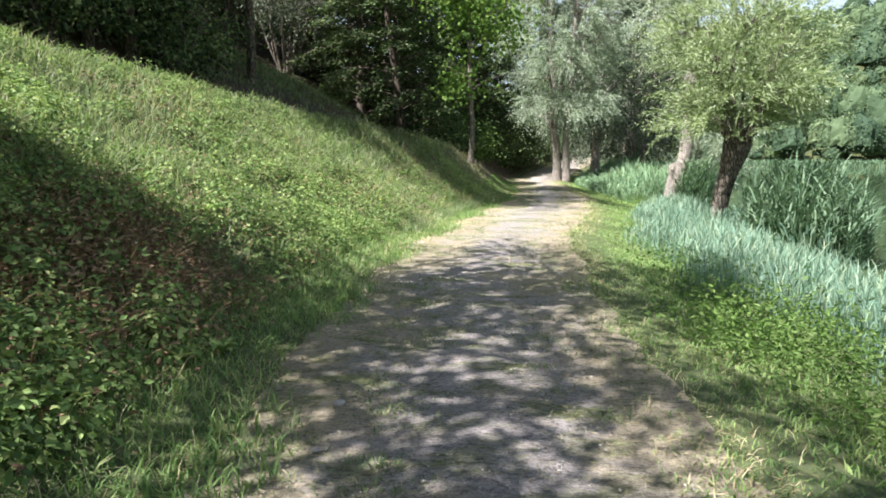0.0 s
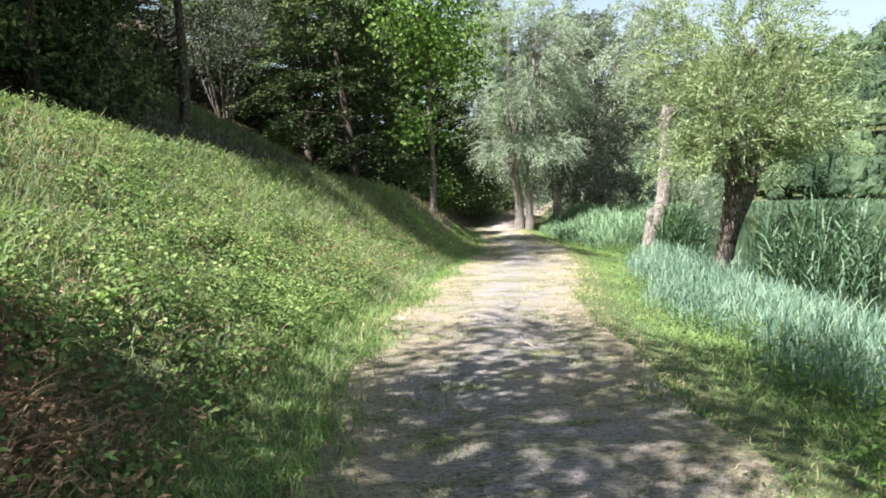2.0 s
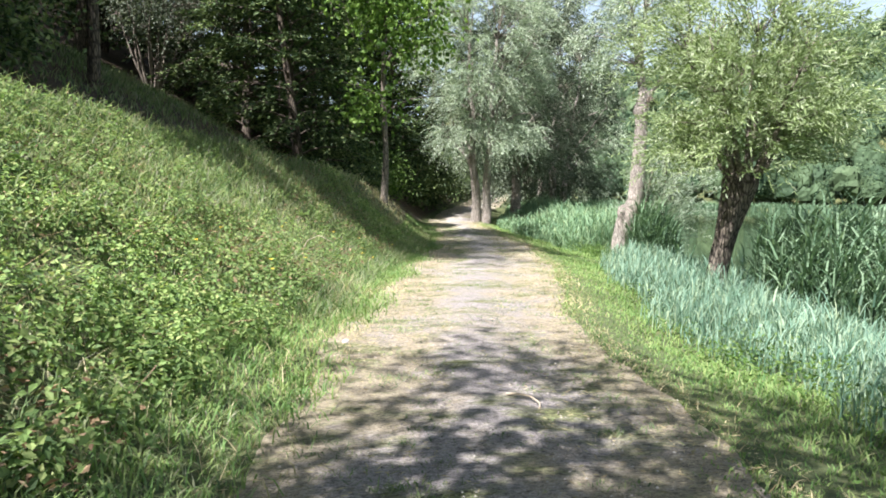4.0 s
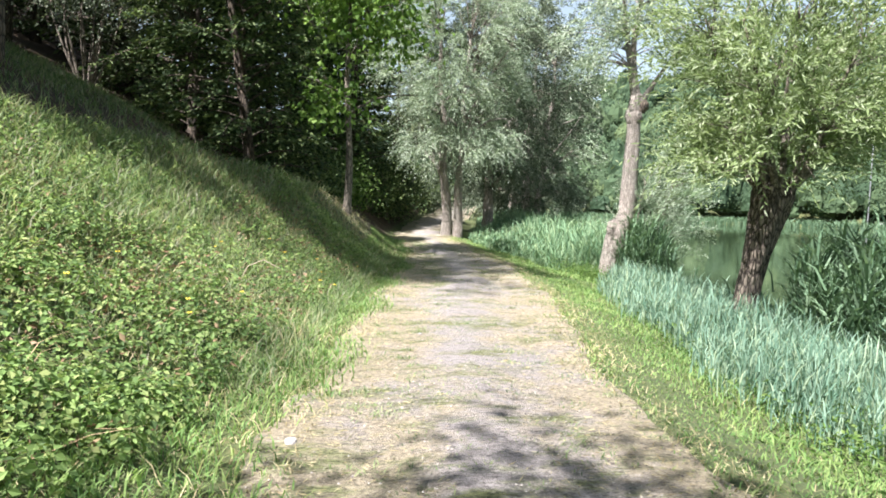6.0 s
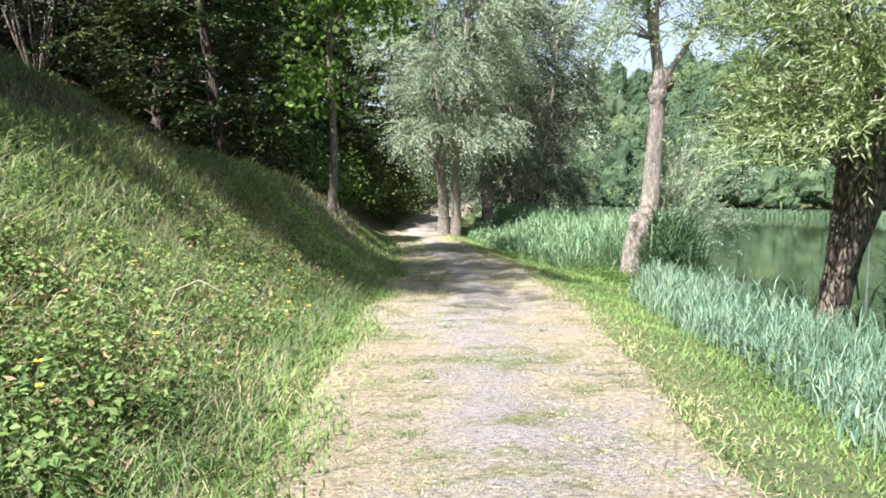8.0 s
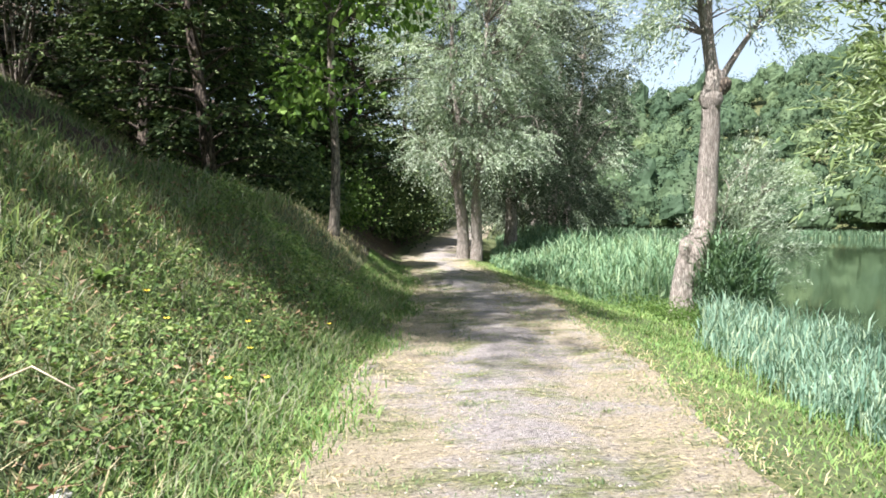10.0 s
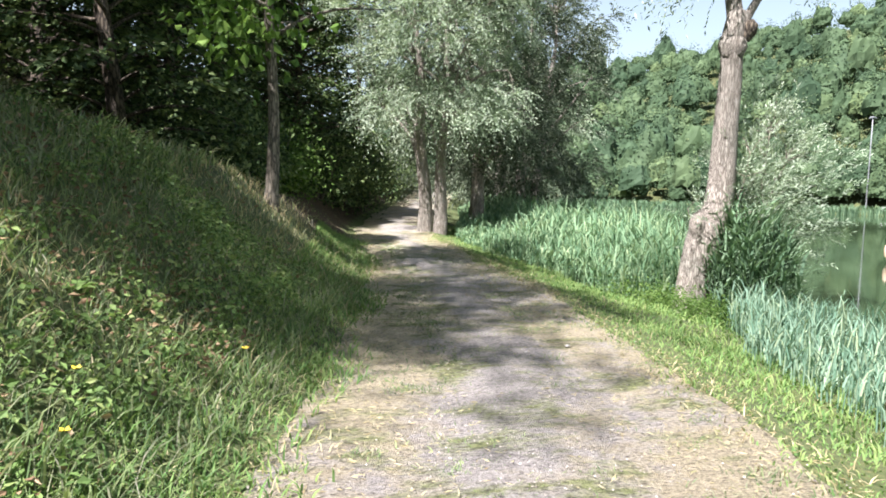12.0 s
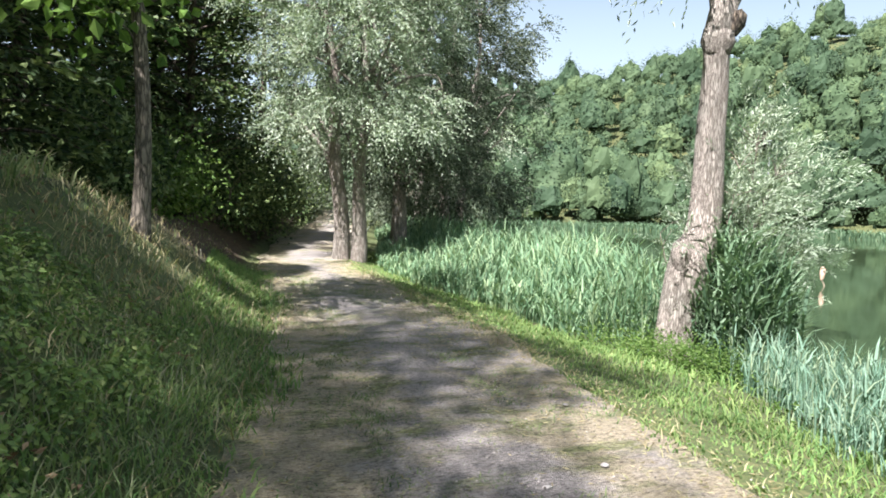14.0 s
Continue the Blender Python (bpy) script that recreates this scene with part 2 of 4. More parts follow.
def table(ys, vs, soft=15):
    v = np.interp(YY, ys, vs)
    k = np.ones(2 * soft + 1) / (2 * soft + 1)
    return np.convolve(np.pad(v, soft, mode="edge"), k, "valid")


LEFT = table([-40, 3, 6.5, 11, 13, 16, 18, 20, 21.4, 23.3, 28.7, 32, 36, 42, 50, 62, 140], [-1.3, -1.2, -1.2, -0.72, -0.42, 0.3, 0.62, 1.05, 1.38, 1.85, 2.8, 3.1, 3.5, 4.8, 7.5, 11.0, 22])
RIGHT = table([-40, 3, 6.5, 11.5, 13, 15.5, 18, 20.4, 22, 28, 32, 36, 42, 50, 62, 140], [1.3, 1.4, 1.56, 2.2, 2.42, 3.1, 3.75, 4.3, 4.65, 5.5, 5.6, 5.9, 7.5, 10.2, 13.8, 25])
RISE = table([-40, 0, 22, 30, 36, 43, 52, 62, 80, 140], [0.6, 0, -0.43, -0.5, -0.42, -0.25, 0.05, 0.42, 0.8, 2])
CREST = table([-40, 11, 15, 20, 24, 29, 34, 42, 140], [5.2, 5.2, 4.85, 3.7, 2.7, 1.85, 1.7, 1.7, 1.7])
ROUND = table([-40, 16, 20, 26, 140], [0.6, 0.6, 0.4, 0.3, 0.3])
STEEP = table([-40, 11, 15, 19, 23, 28, 34, 140], [0.67, 0.67, 0.64, 0.72, 0.8, 1.0, 0.78, 0.6])
SHORE_A = np.radians([-120, -60, 0, 41, 57, 72, 90, 110, 140])
SHORE_R = np.array([60, 48, 43, 49, 55.5, 57, 55, 50, 48])
LAKE = -1.45


def left_edge(y):
    return np.interp(y, YY, LEFT)


def right_edge(y):
    return np.interp(y, YY, RIGHT)


def wave(x, y, k, seed):
    """A cheap smooth unevenness between -1 and 1."""
    g = np.random.RandomState(seed)
    a = g.uniform(0, 6.28, 8)
    f = g.uniform(0.5, 1.5, 8) * k
    p = g.uniform(0, 6.28, 8)
    return sum(np.sin((np.cos(a[i]) * x + np.sin(a[i]) * y) * f[i] + p[i]) for i in range(8)) / 4


def beyond(x, y):
    """How far a place lies behind the far shore, and its bearing from the lake."""
    dx, dy = x - 28, y - 30
    th = np.arctan2(dy, dx)
    return np.hypot(dx, dy) - np.interp(th, SHORE_A, SHORE_R), th


def ground_z(x, y):
    x, y = np.asarray(x, float), np.asarray(y, float)
    base = np.interp(y, YY, RISE)
    s, r = left_edge(y) - x, x - right_edge(y)
    sc, k = np.interp(y, YY, CREST), np.interp(y, YY, STEEP)
    sl = np.clip(s, 0, sc)
    soft = np.interp(y, YY, ROUND)
    bank = k * (sl - soft * (1 - np.exp(-sl / soft)))
    u = np.clip(s - sc, 0, None)
    bank = bank - 0.5 * u * np.exp(-u / 1.1) + 0.5 * np.clip(u - 1.2, 0, 60)
    rr = np.clip(r, 0, None)
    fall = -0.22 * np.clip(rr, 0, 3.2) - 0.5 * np.clip(rr - 3.2, 0, 5)
    z = base + bank + fall
    rough = np.clip(np.maximum(s, r) / 1.2, 0, 1)
    z = z + rough * (0.07 * wave(x, y, 1.6, 3) + 0.035 * wave(x, y, 5, 5))
    out, th = beyond(x, y)
    deg = np.degrees(th)
    gain = np.interp(deg, [-110, -80, 45, 62, 80, 100, 118], [0, 1, 1, 0.78, 0.6, 0.5, 0.3])
    far = LAKE - 1.2 + 1.5 * np.clip(out / 2, 0, 1) + gain * 0.42 * np.clip(out - 9, 0, 100) + 2 * wave(x, y, 0.05, 8) * np.clip((out - 20) / 40, 0, 1)
    far = np.where((deg < -110) | (deg > 118), -9, far)
    near_end = np.where(x > right_edge(y) + 20, -9, z)
    z = np.where(r > 2, np.maximum(np.maximum(near_end, -3.0), far), z)
    inside = np.clip(np.minimum(-s, -r) / 0.25, 0, 1)
    return z - 0.07 * inside


def steps(parts):
    v = [parts[0][0]]
    for a, b, n in parts:
        v.extend(np.linspace(a, b, n + 1)[1:])
    return np.array(v)


def mesh_np(name, verts, faces, mat, smooth=True, attrs=()):
    verts, faces = np.asarray(verts, np.float32), np.asarray(faces, np.int32)
    me = bpy.data.meshes.new(name)
    me.vertices.add(len(verts))
    me.vertices.foreach_set("co", verts.ravel())
    me.loops.add(faces.size)
    me.loops.foreach_set("vertex_index", faces.ravel())
    me.polygons.add(len(faces))
    k = faces.shape[1]
    me.polygons.foreach_set("loop_start", np.arange(0, faces.size, k, dtype=np.int32))
    for key, vals in attrs:
        me.attributes.new(key, "FLOAT", "POINT").data.foreach_set("value", np.asarray(vals, np.float32))
    me.polygons.foreach_set("use_smooth", np.full(len(faces), smooth))
    me.update(calc_edges=True)
    me.validate()
    me.materials.append(mat)
    return me


def grid_faces(nx, ny):
    i, j = np.meshgrid(np.arange(nx - 1), np.arange(ny - 1))
    a = (j * nx + i).ravel()
    return np.stack([a, a + 1, a + nx + 1, a + nx], 1)


gx = steps([(-700, -100, 20), (-100, -12, 44), (-12, 14, 110), (14, 90, 76), (90, 260, 34), (260, 900, 16)])
gy = steps([(-600, -60, 16), (-60, -6, 30), (-6, 46, 200), (46, 140, 62), (140, 300, 28), (300, 900, 14)])
mx, my = np.meshgrid(gx, gy)
mx, my = mx.ravel(), my.ravel()
mz = ground_z(mx, my)
wood_here = np.clip((left_edge(my) - mx - np.interp(my, YY, CREST) + 0.4) / 0.9, 0, 1) * (mx < 12)
wood_here = np.maximum(wood_here, np.clip((my - 28.6) / 1.5, 0, 1) * (mx < left_edge(my) - 0.3))
wood_here = np.maximum(wood_here, 0.2 * ((beyond(mx, my)[0] > 4) & (mx > 12)))
tagged(new("ground", mesh_np("ground", np.stack([mx, my, mz], 1), grid_faces(len(gx), len(gy)), SOIL, True, [("wood", wood_here)])),
       "grassy bank, lakeside verge and wooded hills", "ground", kind="structure")

# the footpath: a cambered strip with ragged edges
py, pu = np.arange(-9, 66, 0.12), np.linspace(-1, 1, 31)
pv, pl = [], []
for y in py:
    wob_l, wob_r = 0.13 * wave(y, 0, 1.6, 11) + 0.06 * wave(y, 0, 6, 12), 0.13 * wave(y, 0, 1.5, 13) + 0.06 * wave(y, 0, 6, 14)
    a, b = left_edge(y) - 0.05 + wob_l, right_edge(y) + 0.05 + wob_r
    x = a + (b - a) * (pu + 1) / 2
    z = np.interp(y, YY, RISE) + 0.03 * (1 - pu ** 2) - 0.10 * np.clip(np.abs(pu) - 0.93, 0, 1) / 0.07
    z = z - 0.025 * np.exp(-((np.abs(pu) - 0.42) / 0.2) ** 2) + 0.012 * wave(x, y, 4, 21)
    pv.append(np.stack([x, np.full_like(x, y), z], 1))
    pl.append(np.clip(np.abs(pu - 0.05) * 1.6 - 0.4, -0.3, 0.9))
tagged(new("path", mesh_np("path", np.concatenate(pv), grid_faces(len(pu), len(py)), PATH, True, [("lat", np.concatenate(pl))])),
       "trodden grey gravel footpath with dry straw edges", "path", kind="structure")

wx, wy = steps([(3, 40, 12), (40, 110, 10)]), steps([(-60, 120, 30)])
a, b = np.meshgrid(wx, wy)
tagged(new("water", mesh_np("water", np.stack([a.ravel(), b.ravel(), np.full(a.size, LAKE)], 1), grid_faces(len(wx), len(wy)), WATER)),
       "still murky green lake water", "lake", kind="structure")

# ---- plants: blades, leaves, stems ----


def unit(v):
    return v / np.maximum(np.linalg.norm(v, axis=-1, keepdims=True), 1e-9)


def blades(g, root, length, width, lean, droop=0.5):
    """Tapered, arching blades (four corners and a point) from their roots; lean: the tilt of each, 0 upright."""
    n = len(root)
    az = g.uniform(0, 6.283, n)
    out = np.stack([np.cos(az), np.sin(az), np.zeros(n)], 1)
    side = np.stack([-np.sin(az), np.cos(az), np.zeros(n)], 1)
    tw = g.uniform(-0.8, 0.8, n)[:, None]
    side = unit(side * np.cos(tw) + out * np.sin(tw))
    up = np.array([0, 0, 1.0])
    ln, lw = length[:, None], width[:, None]
    d1 = unit(up + out * lean[:, None])
    mid = root + d1 * ln * 0.55
    d2 = unit(up * (1 - droop) + out * (lean[:, None] + droop))
    tip = mid + d2 * ln * 0.45
    v = np.stack([root - side * lw * 0.5, root + side * lw * 0.5, mid + side * lw * 0.42, mid - side * lw * 0.42, tip], 1).reshape(-1, 3)
    b = np.arange(n)[:, None] * 5
    f = np.stack([b + [0, 1, 2], b + [0, 2, 3], b + [3, 2, 4]], 1).reshape(-1, 3)
    return v, f


def leaf_quads(g, at, along, length, width, fold=0.25, face=None):
    """Pointed leaves: kites folded along the midrib, lying along a direction."""
    n = len(at)
    rnd = unit(g.normal(size=(n, 3)) * (1.0 if face is None else 0.14) + (0 if face is None else face))
    side = unit(np.cross(along, rnd))
    nor = np.cross(side, along)
    ln, lw = length[:, None], width[:, None]
    mid = at + along * ln * 0.45
    v = np.stack([at, mid + side * lw * 0.5 + nor * lw * fold, at + along * ln, mid - side * lw * 0.5 + nor * lw * fold], 1).reshape(-1, 3)
    b = np.arange(n)[:, None] * 4
    return v, b + np.array([[0, 1, 2, 3]])


def stack(parts):
    vs, fs, o = [], [], 0
    for v, f in parts:
        vs.append(v)
        fs.append(f + o)
        o += len(v)
    return np.concatenate(vs), np.concatenate(fs)


def tube(pts, radii, sides=10, rough=0.0, seed=0, flare=0.0):
    """A limb: rings along a line of points, with an uneven, ridged skin and a closed end."""
    pts, radii = np.asarray(pts, float), np.asarray(radii, float)
    g = np.random.RandomState(seed)
    tan = unit(np.gradient(pts, axis=0))
    ref = np.array([0.3, 1, 0.1]) if abs(tan[0, 2]) > 0.5 else np.array([0, 0, 1.0])
    ang = np.linspace(0, 2 * np.pi, sides, endpoint=False)
    ph, vs = g.uniform(0, 6.28, 4), []
    for i, (p, r) in enumerate(zip(pts, radii)):
        s = unit(np.cross(tan[i], ref))
        t = np.cross(tan[i], s)
        w = 1 + rough * (0.5 * np.sin(3 * ang + ph[0] + i * 0.35) + 0.35 * np.sin(5 * ang + ph[1] - i * 0.6) + 0.3 * g.uniform(-1, 1, sides))
        if flare and i < 4:
            w = w + flare * (1 - i / 4) ** 2 * (0.6 + 0.5 * np.sin(4 * ang + ph[2]))
        vs.append(p + (s[None] * np.cos(ang)[:, None] + t[None] * np.sin(ang)[:, None]) * (r * w)[:, None])
    n = len(pts)
    j, i = np.meshgrid(np.arange(n - 1), np.arange(sides), indexing="ij")
    a, b = (j * sides + i).ravel(), (j * sides + (i + 1) % sides).ravel()
    f = np.stack([a, b, b + sides, a + sides], 1)
    v = np.concatenate(vs + [pts[-1:] + tan[-1:] * radii[-1] * 0.6])
    e = (n - 1) * sides + np.arange(0, sides - 1, 2)
    cap = np.stack([e, e + 1, (n - 1) * sides + (np.arange(0, sides - 1, 2) + 2) % sides, np.full(len(e), n * sides)], 1)
    return v, np.concatenate([f, cap])


def curve_pts(a, b, n, bend, g):
    """A wavering line from a to b, sagging or bowing by bend."""
    a, b = np.asarray(a, float), np.asarray(b, float)
    t = np.linspace(0, 1, n)[:, None]
    off = g.normal(size=3) * np.linalg.norm(b - a) * 0.06
    return a + (b - a) * t + (np.array([0, 0, bend]) + off) * np.sin(np.pi * t)


def part(name, me, parent, label=""):
    ob = new(name, me)
    ob.parent = parent
    return tagged(ob, label) if label else ob


def thing(name, at, label, category, group="", kind=""):
    e = new(name)
    e.empty_display_size = 0.2
    e.location = at
    return tagged(e, label, category, group, kind)


def twigs(me, parent):
    """The fine branches of a crown, too many to count."""
    return tagged(part("twigwork", me, parent), kind="stuff")


def crown_points(g, clumps, per, spread):
    """Sprays of leaves round clump centres: places, and the way out from each centre."""
    c = np.repeat(clumps, per, 0)
    d = g.normal(size=c.shape) * spread
    return c + d, unit(d + 1e-6)


def clump_centres(g, n, mid, radii, shell=0.55, gap_seed=1, gap=0.0):
    """Centres of sprays in an uneven egg, with gaps where the noise is low."""
    got = []
    while len(got) < n:
        d = unit(g.normal(size=(1, 3)))[0]
        lump = 1 + 0.25 * wave(d[0] * 3, d[1] * 3 + d[2] * 4, 1.3, gap_seed)
        r = (shell + (1 - shell) * g.uniform()) * lump
        p = np.array(mid) + d * np.array(radii) * r
        if wave(p[0] * 1.3 + p[2], p[1] * 1.3 - p[2], 1.1, gap_seed + 50) > gap - 1:
            got.append(p)
    return np.array(got)


def crown_mesh(name, g, clumps, per, spread, length, width, mat, hang=0.3, out_pull=0.6):
    """Leaves of a crown; hang pulls the leaf tips down."""
    at, way = crown_points(g, clumps, per, spread)
    n = len(at)
    along = unit(way * out_pull + g.normal(size=(n, 3)) * 0.6 + np.array([0, 0, -hang]))
    v, f = leaf_quads(g, at, along, length * g.uniform(0.6, 1.3, n), width * g.uniform(0.7, 1.3, n))
    return mesh_np(name, v, f, mat, False)


def spray_mesh(name, g, clumps, axis, shoots, per, reach, length, width, mat, hang=0.5, lift=0.2):
    """Leaves set alternately along arching shoots that spring outwards from the axis and droop at their tips."""
    c = np.repeat(clumps, shoots, 0)
    n = len(c)
    c = c + g.normal(size=c.shape) * 0.1
    away = c - np.asarray(axis, float)
    away[:, 2] *= 0.25
    out = unit(unit(away) + g.normal(size=(n, 3)) * 0.45 + [0, 0, lift])
    t = np.tile(np.linspace(0.05, 1, per), (n, 1)) + g.uniform(-0.02, 0.02, (n, per))
    ln = (reach * g.uniform(0.6, 1.35, n))[:, None, None]
    drop = (hang * g.uniform(0.5, 1.5, n))[:, None, None]
    down = np.array([0, 0, -1.0])
    at = c[:, None] + ln * (out[:, None] * t[..., None] + down * drop * (t ** 2)[..., None])
    tan = unit(out[:, None] + 2 * down * drop * t[..., None])
    side = unit(np.cross(tan, g.normal(size=(n, 1, 3))))
    flip = np.where(np.arange(per) % 2, 1.0, -1.0)[None, :, None]
    along = unit(tan * 0.75 + side * flip * 0.6 + g.normal(size=at.shape) * 0.18).reshape(-1, 3)
    k = n * per
    v, f = leaf_quads(g, at.reshape(-1, 3), along, length * g.uniform(0.65, 1.25, k), width * g.uniform(0.75, 1.25, k))
    return mesh_np(name, v, f, mat, False)


def twig_mesh(name, g, clumps, hub, mat, r0=0.02, every=1):
    """Thin branches from points on the limbs out to the sprays."""
    parts = []
    for c in clumps[::every]:
        h = hub[np.argmin(np.linalg.norm(hub - c, axis=1) + 0.6 * np.clip(hub[:, 2] - c[2] + 0.3, 0, 9))]
        parts.append(tube(curve_pts(h, c, 5, 0.1, g), np.linspace(r0, r0 * 0.25, 5), 4))
    v, f = stack(parts)
    return mesh_np(name, v, f, mat)


# ---- the waterside trees ----


def leaning_willow():
    """Half-dead tall willow: thick pale leaning trunk with a burr, a black cut at the fork, thin sprays high up."""
    g = np.random.RandomState(41)
    x, y = 8.58, 26.7
    z = float(ground_z(x, y))
    root = thing("willow_tree", (x, y, z), "tall pale leaning willow trunk with sparse high leaves", "tree", "waterside willows")
    hs = np.array([-0.3, 0, 0.3, 0.6, 1.0, 1.4, 1.75, 1.95, 2.2, 2.6, 3.0, 3.6, 4.2, 4.7, 5.0, 5.3, 5.55])
    xs = np.array([-0.06, -0.03, 0, 0.04, 0.1, 0.18, 0.26, 0.36, 0.43, 0.47, 0.49, 0.52, 0.55, 0.53, 0.5, 0.56, 0.6])
    rs = np.array([0.4, 0.36, 0.32, 0.31, 0.32, 0.33, 0.32, 0.27, 0.25, 0.24, 0.23, 0.215, 0.2, 0.19, 0.215, 0.21, 0.19])
    pts = np.stack([xs, 0.03 * np.sin(hs * 2), hs], 1)
    part("trunk", mesh_np("trunk", *tube(pts, rs, 22, 0.07, 4, 0.25), BARK), root, "pale ridged willow bark")
    burr = tube([(0.02, -0.06, 1.55), (-0.02, -0.08, 1.75), (-0.01, -0.07, 1.9), (0.04, -0.06, 2.0)], [0.14, 0.17, 0.14, 0.06], 12, 0.12, 8)
    part("burr", mesh_np("burr", *burr, BARK), root)
    collar = tube([(0.52, -0.02, 4.8), (0.5, -0.03, 4.95), (0.52, -0.03, 5.1)], [0.2, 0.245, 0.21], 14, 0.15, 9)
    part("burr", mesh_np("burr", *collar, BARK), root)
    stub = tube([(0.66, -0.1, 5.1), (0.73, -0.16, 5.25), (0.76, -0.19, 5.37)], [0.13, 0.14, 0.11], 10, 0.2, 10)
    part("stub", mesh_np("stub", *stub, BARK_DARK), root, "blackened sawn stub")
    ends = [((0.54, 0, 5.4), (0.1, 0.2, 8.6), 0.12), ((0.62, 0, 5.4), (0.7, -0.1, 9.0), 0.12), ((0.68, 0, 5.3), (2.2, 0.2, 7.3), 0.09)]
    hub = []
    for k, (a, b, r) in enumerate(ends):
        p = curve_pts(a, b, 9, 0.15, g)
        hub.append(p[2:])
        part("limb", mesh_np("limb", *tube(p, np.linspace(r, 0.03, 9), 9, 0.1, k), BARK), root)
    hub = np.concatenate(hub)
    cl = np.concatenate([clump_centres(g, 105, (0.5, 0, 8.0), (2.0, 1.8, 2.2), 0.2, 4), clump_centres(g, 18, (2.1, 0.1, 7.0), (0.9, 0.8, 0.6), 0.2, 5), clump_centres(g, 14, (-0.5, 0, 6.6), (0.8, 0.8, 0.7), 0.2, 6)])
    twigs(twig_mesh("twigwork", g, cl, hub, BARK, 0.022), root)
    part("crown", spray_mesh("crown", g, cl, (0.5, 0, 7), 6, 14, 0.75, 0.14, 0.034, WILLOW, 0.7), root, "sparse drooping willow leaves")


def pollard(x, y, seed, lift=0.0, dense=300, size=1.0, label="gnarled pollard willow with a bushy crown"):
    """Pollard willow: short black leaning trunk, swollen head, a brush of upright shoots."""
    g = np.random.RandomState(seed)
    z = float(ground_z(x, y))
    root = thing("pollard_willow", (x, y, z), label, "tree", "waterside willows")
    top = 2.62 + lift
    hs = np.linspace(-0.3, top, 14)
    pts = np.stack([0.56 * np.clip(hs / top, -0.1, 1) + 0.03 * np.sin(hs * 3) - 0.12, 0.03 * np.cos(hs * 2), hs], 1)
    rs = np.interp(hs / top, [-0.1, 0, 0.15, 0.5, 0.7, 0.85, 0.95, 1.0], [0.27, 0.24, 0.2, 0.2, 0.24, 0.31, 0.36, 0.31])
    part("trunk", mesh_np("trunk", *tube(pts, rs, 26, 0.16, seed, 0.3), BARK_OLD), root, "dark furrowed trunk with a swollen head")
    head, hub = pts[-1], []
    cl = np.concatenate([clump_centres(g, int(dense * 0.75), head + [0.0, 0, 1.9 * size], (2.15 * size, 2.1 * size, 2.1 * size), 0.25, seed, 0.1),
                         clump_centres(g, int(dense * 0.25), head + [0, 0, 0.7 * size], (1.7 * size, 1.6 * size, 0.75 * size), 0.4, seed + 3)])
    for k in range(11):
        a = k * 6.283 / 11 + g.uniform(-0.2, 0.2)
        sp = g.uniform(0.35, 1.3) * size
        end = head + [sp * math.cos(a), sp * math.sin(a), g.uniform(1.6, 3.4) * size]
        st = head + [0.28 * math.cos(a), 0.28 * math.sin(a), -0.08]
        p = curve_pts(st, end, 8, 0.05, g)
        p[1:4, :2] += np.array([math.cos(a), math.sin(a)]) * 0.12
        hub.append(p)
        part("shoot", mesh_np("shoot", *tube(p, np.linspace(0.06, 0.014, 8), 7, 0.08, k), BARK_GREY), root)
    twigs(twig_mesh("twigwork", g, cl, np.concatenate(hub), BARK_GREY, 0.012), root)
    part("crown", spray_mesh("crown", g, cl, head, 7, 15, 0.75, 0.135, 0.03, OSIER, 0.35, 0.5), root, "dense yellow-green willow leaves")
    return root


def tall_willow(x, y, seed, trunks, height, radius, low, clumps, label, per=115, mat=None, size=1.0):
    """Silver willow: one or two furrowed trunks under a high, ragged, drooping crown."""
    g = np.random.RandomState(seed)
    z = float(ground_z(x, y))
    root = thing("silver_willow", (x, y, z), label, "tree", "waterside willows")
    hub = []
    for k, (dx, dy, r, tx) in enumerate(trunks):
        hs = np.linspace(-0.25, height * 0.7, 16)
        t = np.clip(hs / (height * 0.7), 0, 1)
        pts = np.stack([dx + tx * t + 0.06 * np.sin(hs * 1.7 + k), dy + 0.05 * np.cos(hs * 1.3), hs], 1)
        part("trunk", mesh_np("trunk", *tube(pts, r * (1 - 0.75 * t), 14, 0.09, seed + k, 0.35), BARK), root, "grey ridged trunk")
        hub.append(pts[4:])
        for j in range(7):
            s = pts[4 + j]
            a = g.uniform(0, 6.28)
            e = s + np.array([math.cos(a), math.sin(a), 0]) * radius * g.uniform(0.4, 0.75) + [0, 0, g.uniform(1.0, 2.5)]
            p = curve_pts(s, e, 7, 0.2, g)
            hub.append(p[1:])
            part("limb", mesh_np("limb", *tube(p, np.linspace(r * 0.33, 0.02, 7), 7, 0.08, j), BARK), root)
    mid = (low + height) / 2
    cl = np.concatenate([clump_centres(g, int(clumps * 0.8), (0, 0, mid + 0.4), (radius, radius, (height - low) / 2), 0.5, seed, 0.35),
                         clump_centres(g, int(clumps * 0.2), (0, 0, low + 0.9), (radius * 0.85, radius * 0.85, 0.9), 0.5, seed + 5)])
    twigs(twig_mesh("twigwork", g, cl, np.concatenate(hub), BARK_GREY, 0.02, 2), root)
    part("crown", spray_mesh("crown", g, cl, (0, 0, mid - 1), max(per // 16, 4), 16, 0.85 * max(size, 0.9), 0.17 * size, 0.055 * size, mat or WILLOW, 0.55), root, "ragged silver-green leaves")
    return root


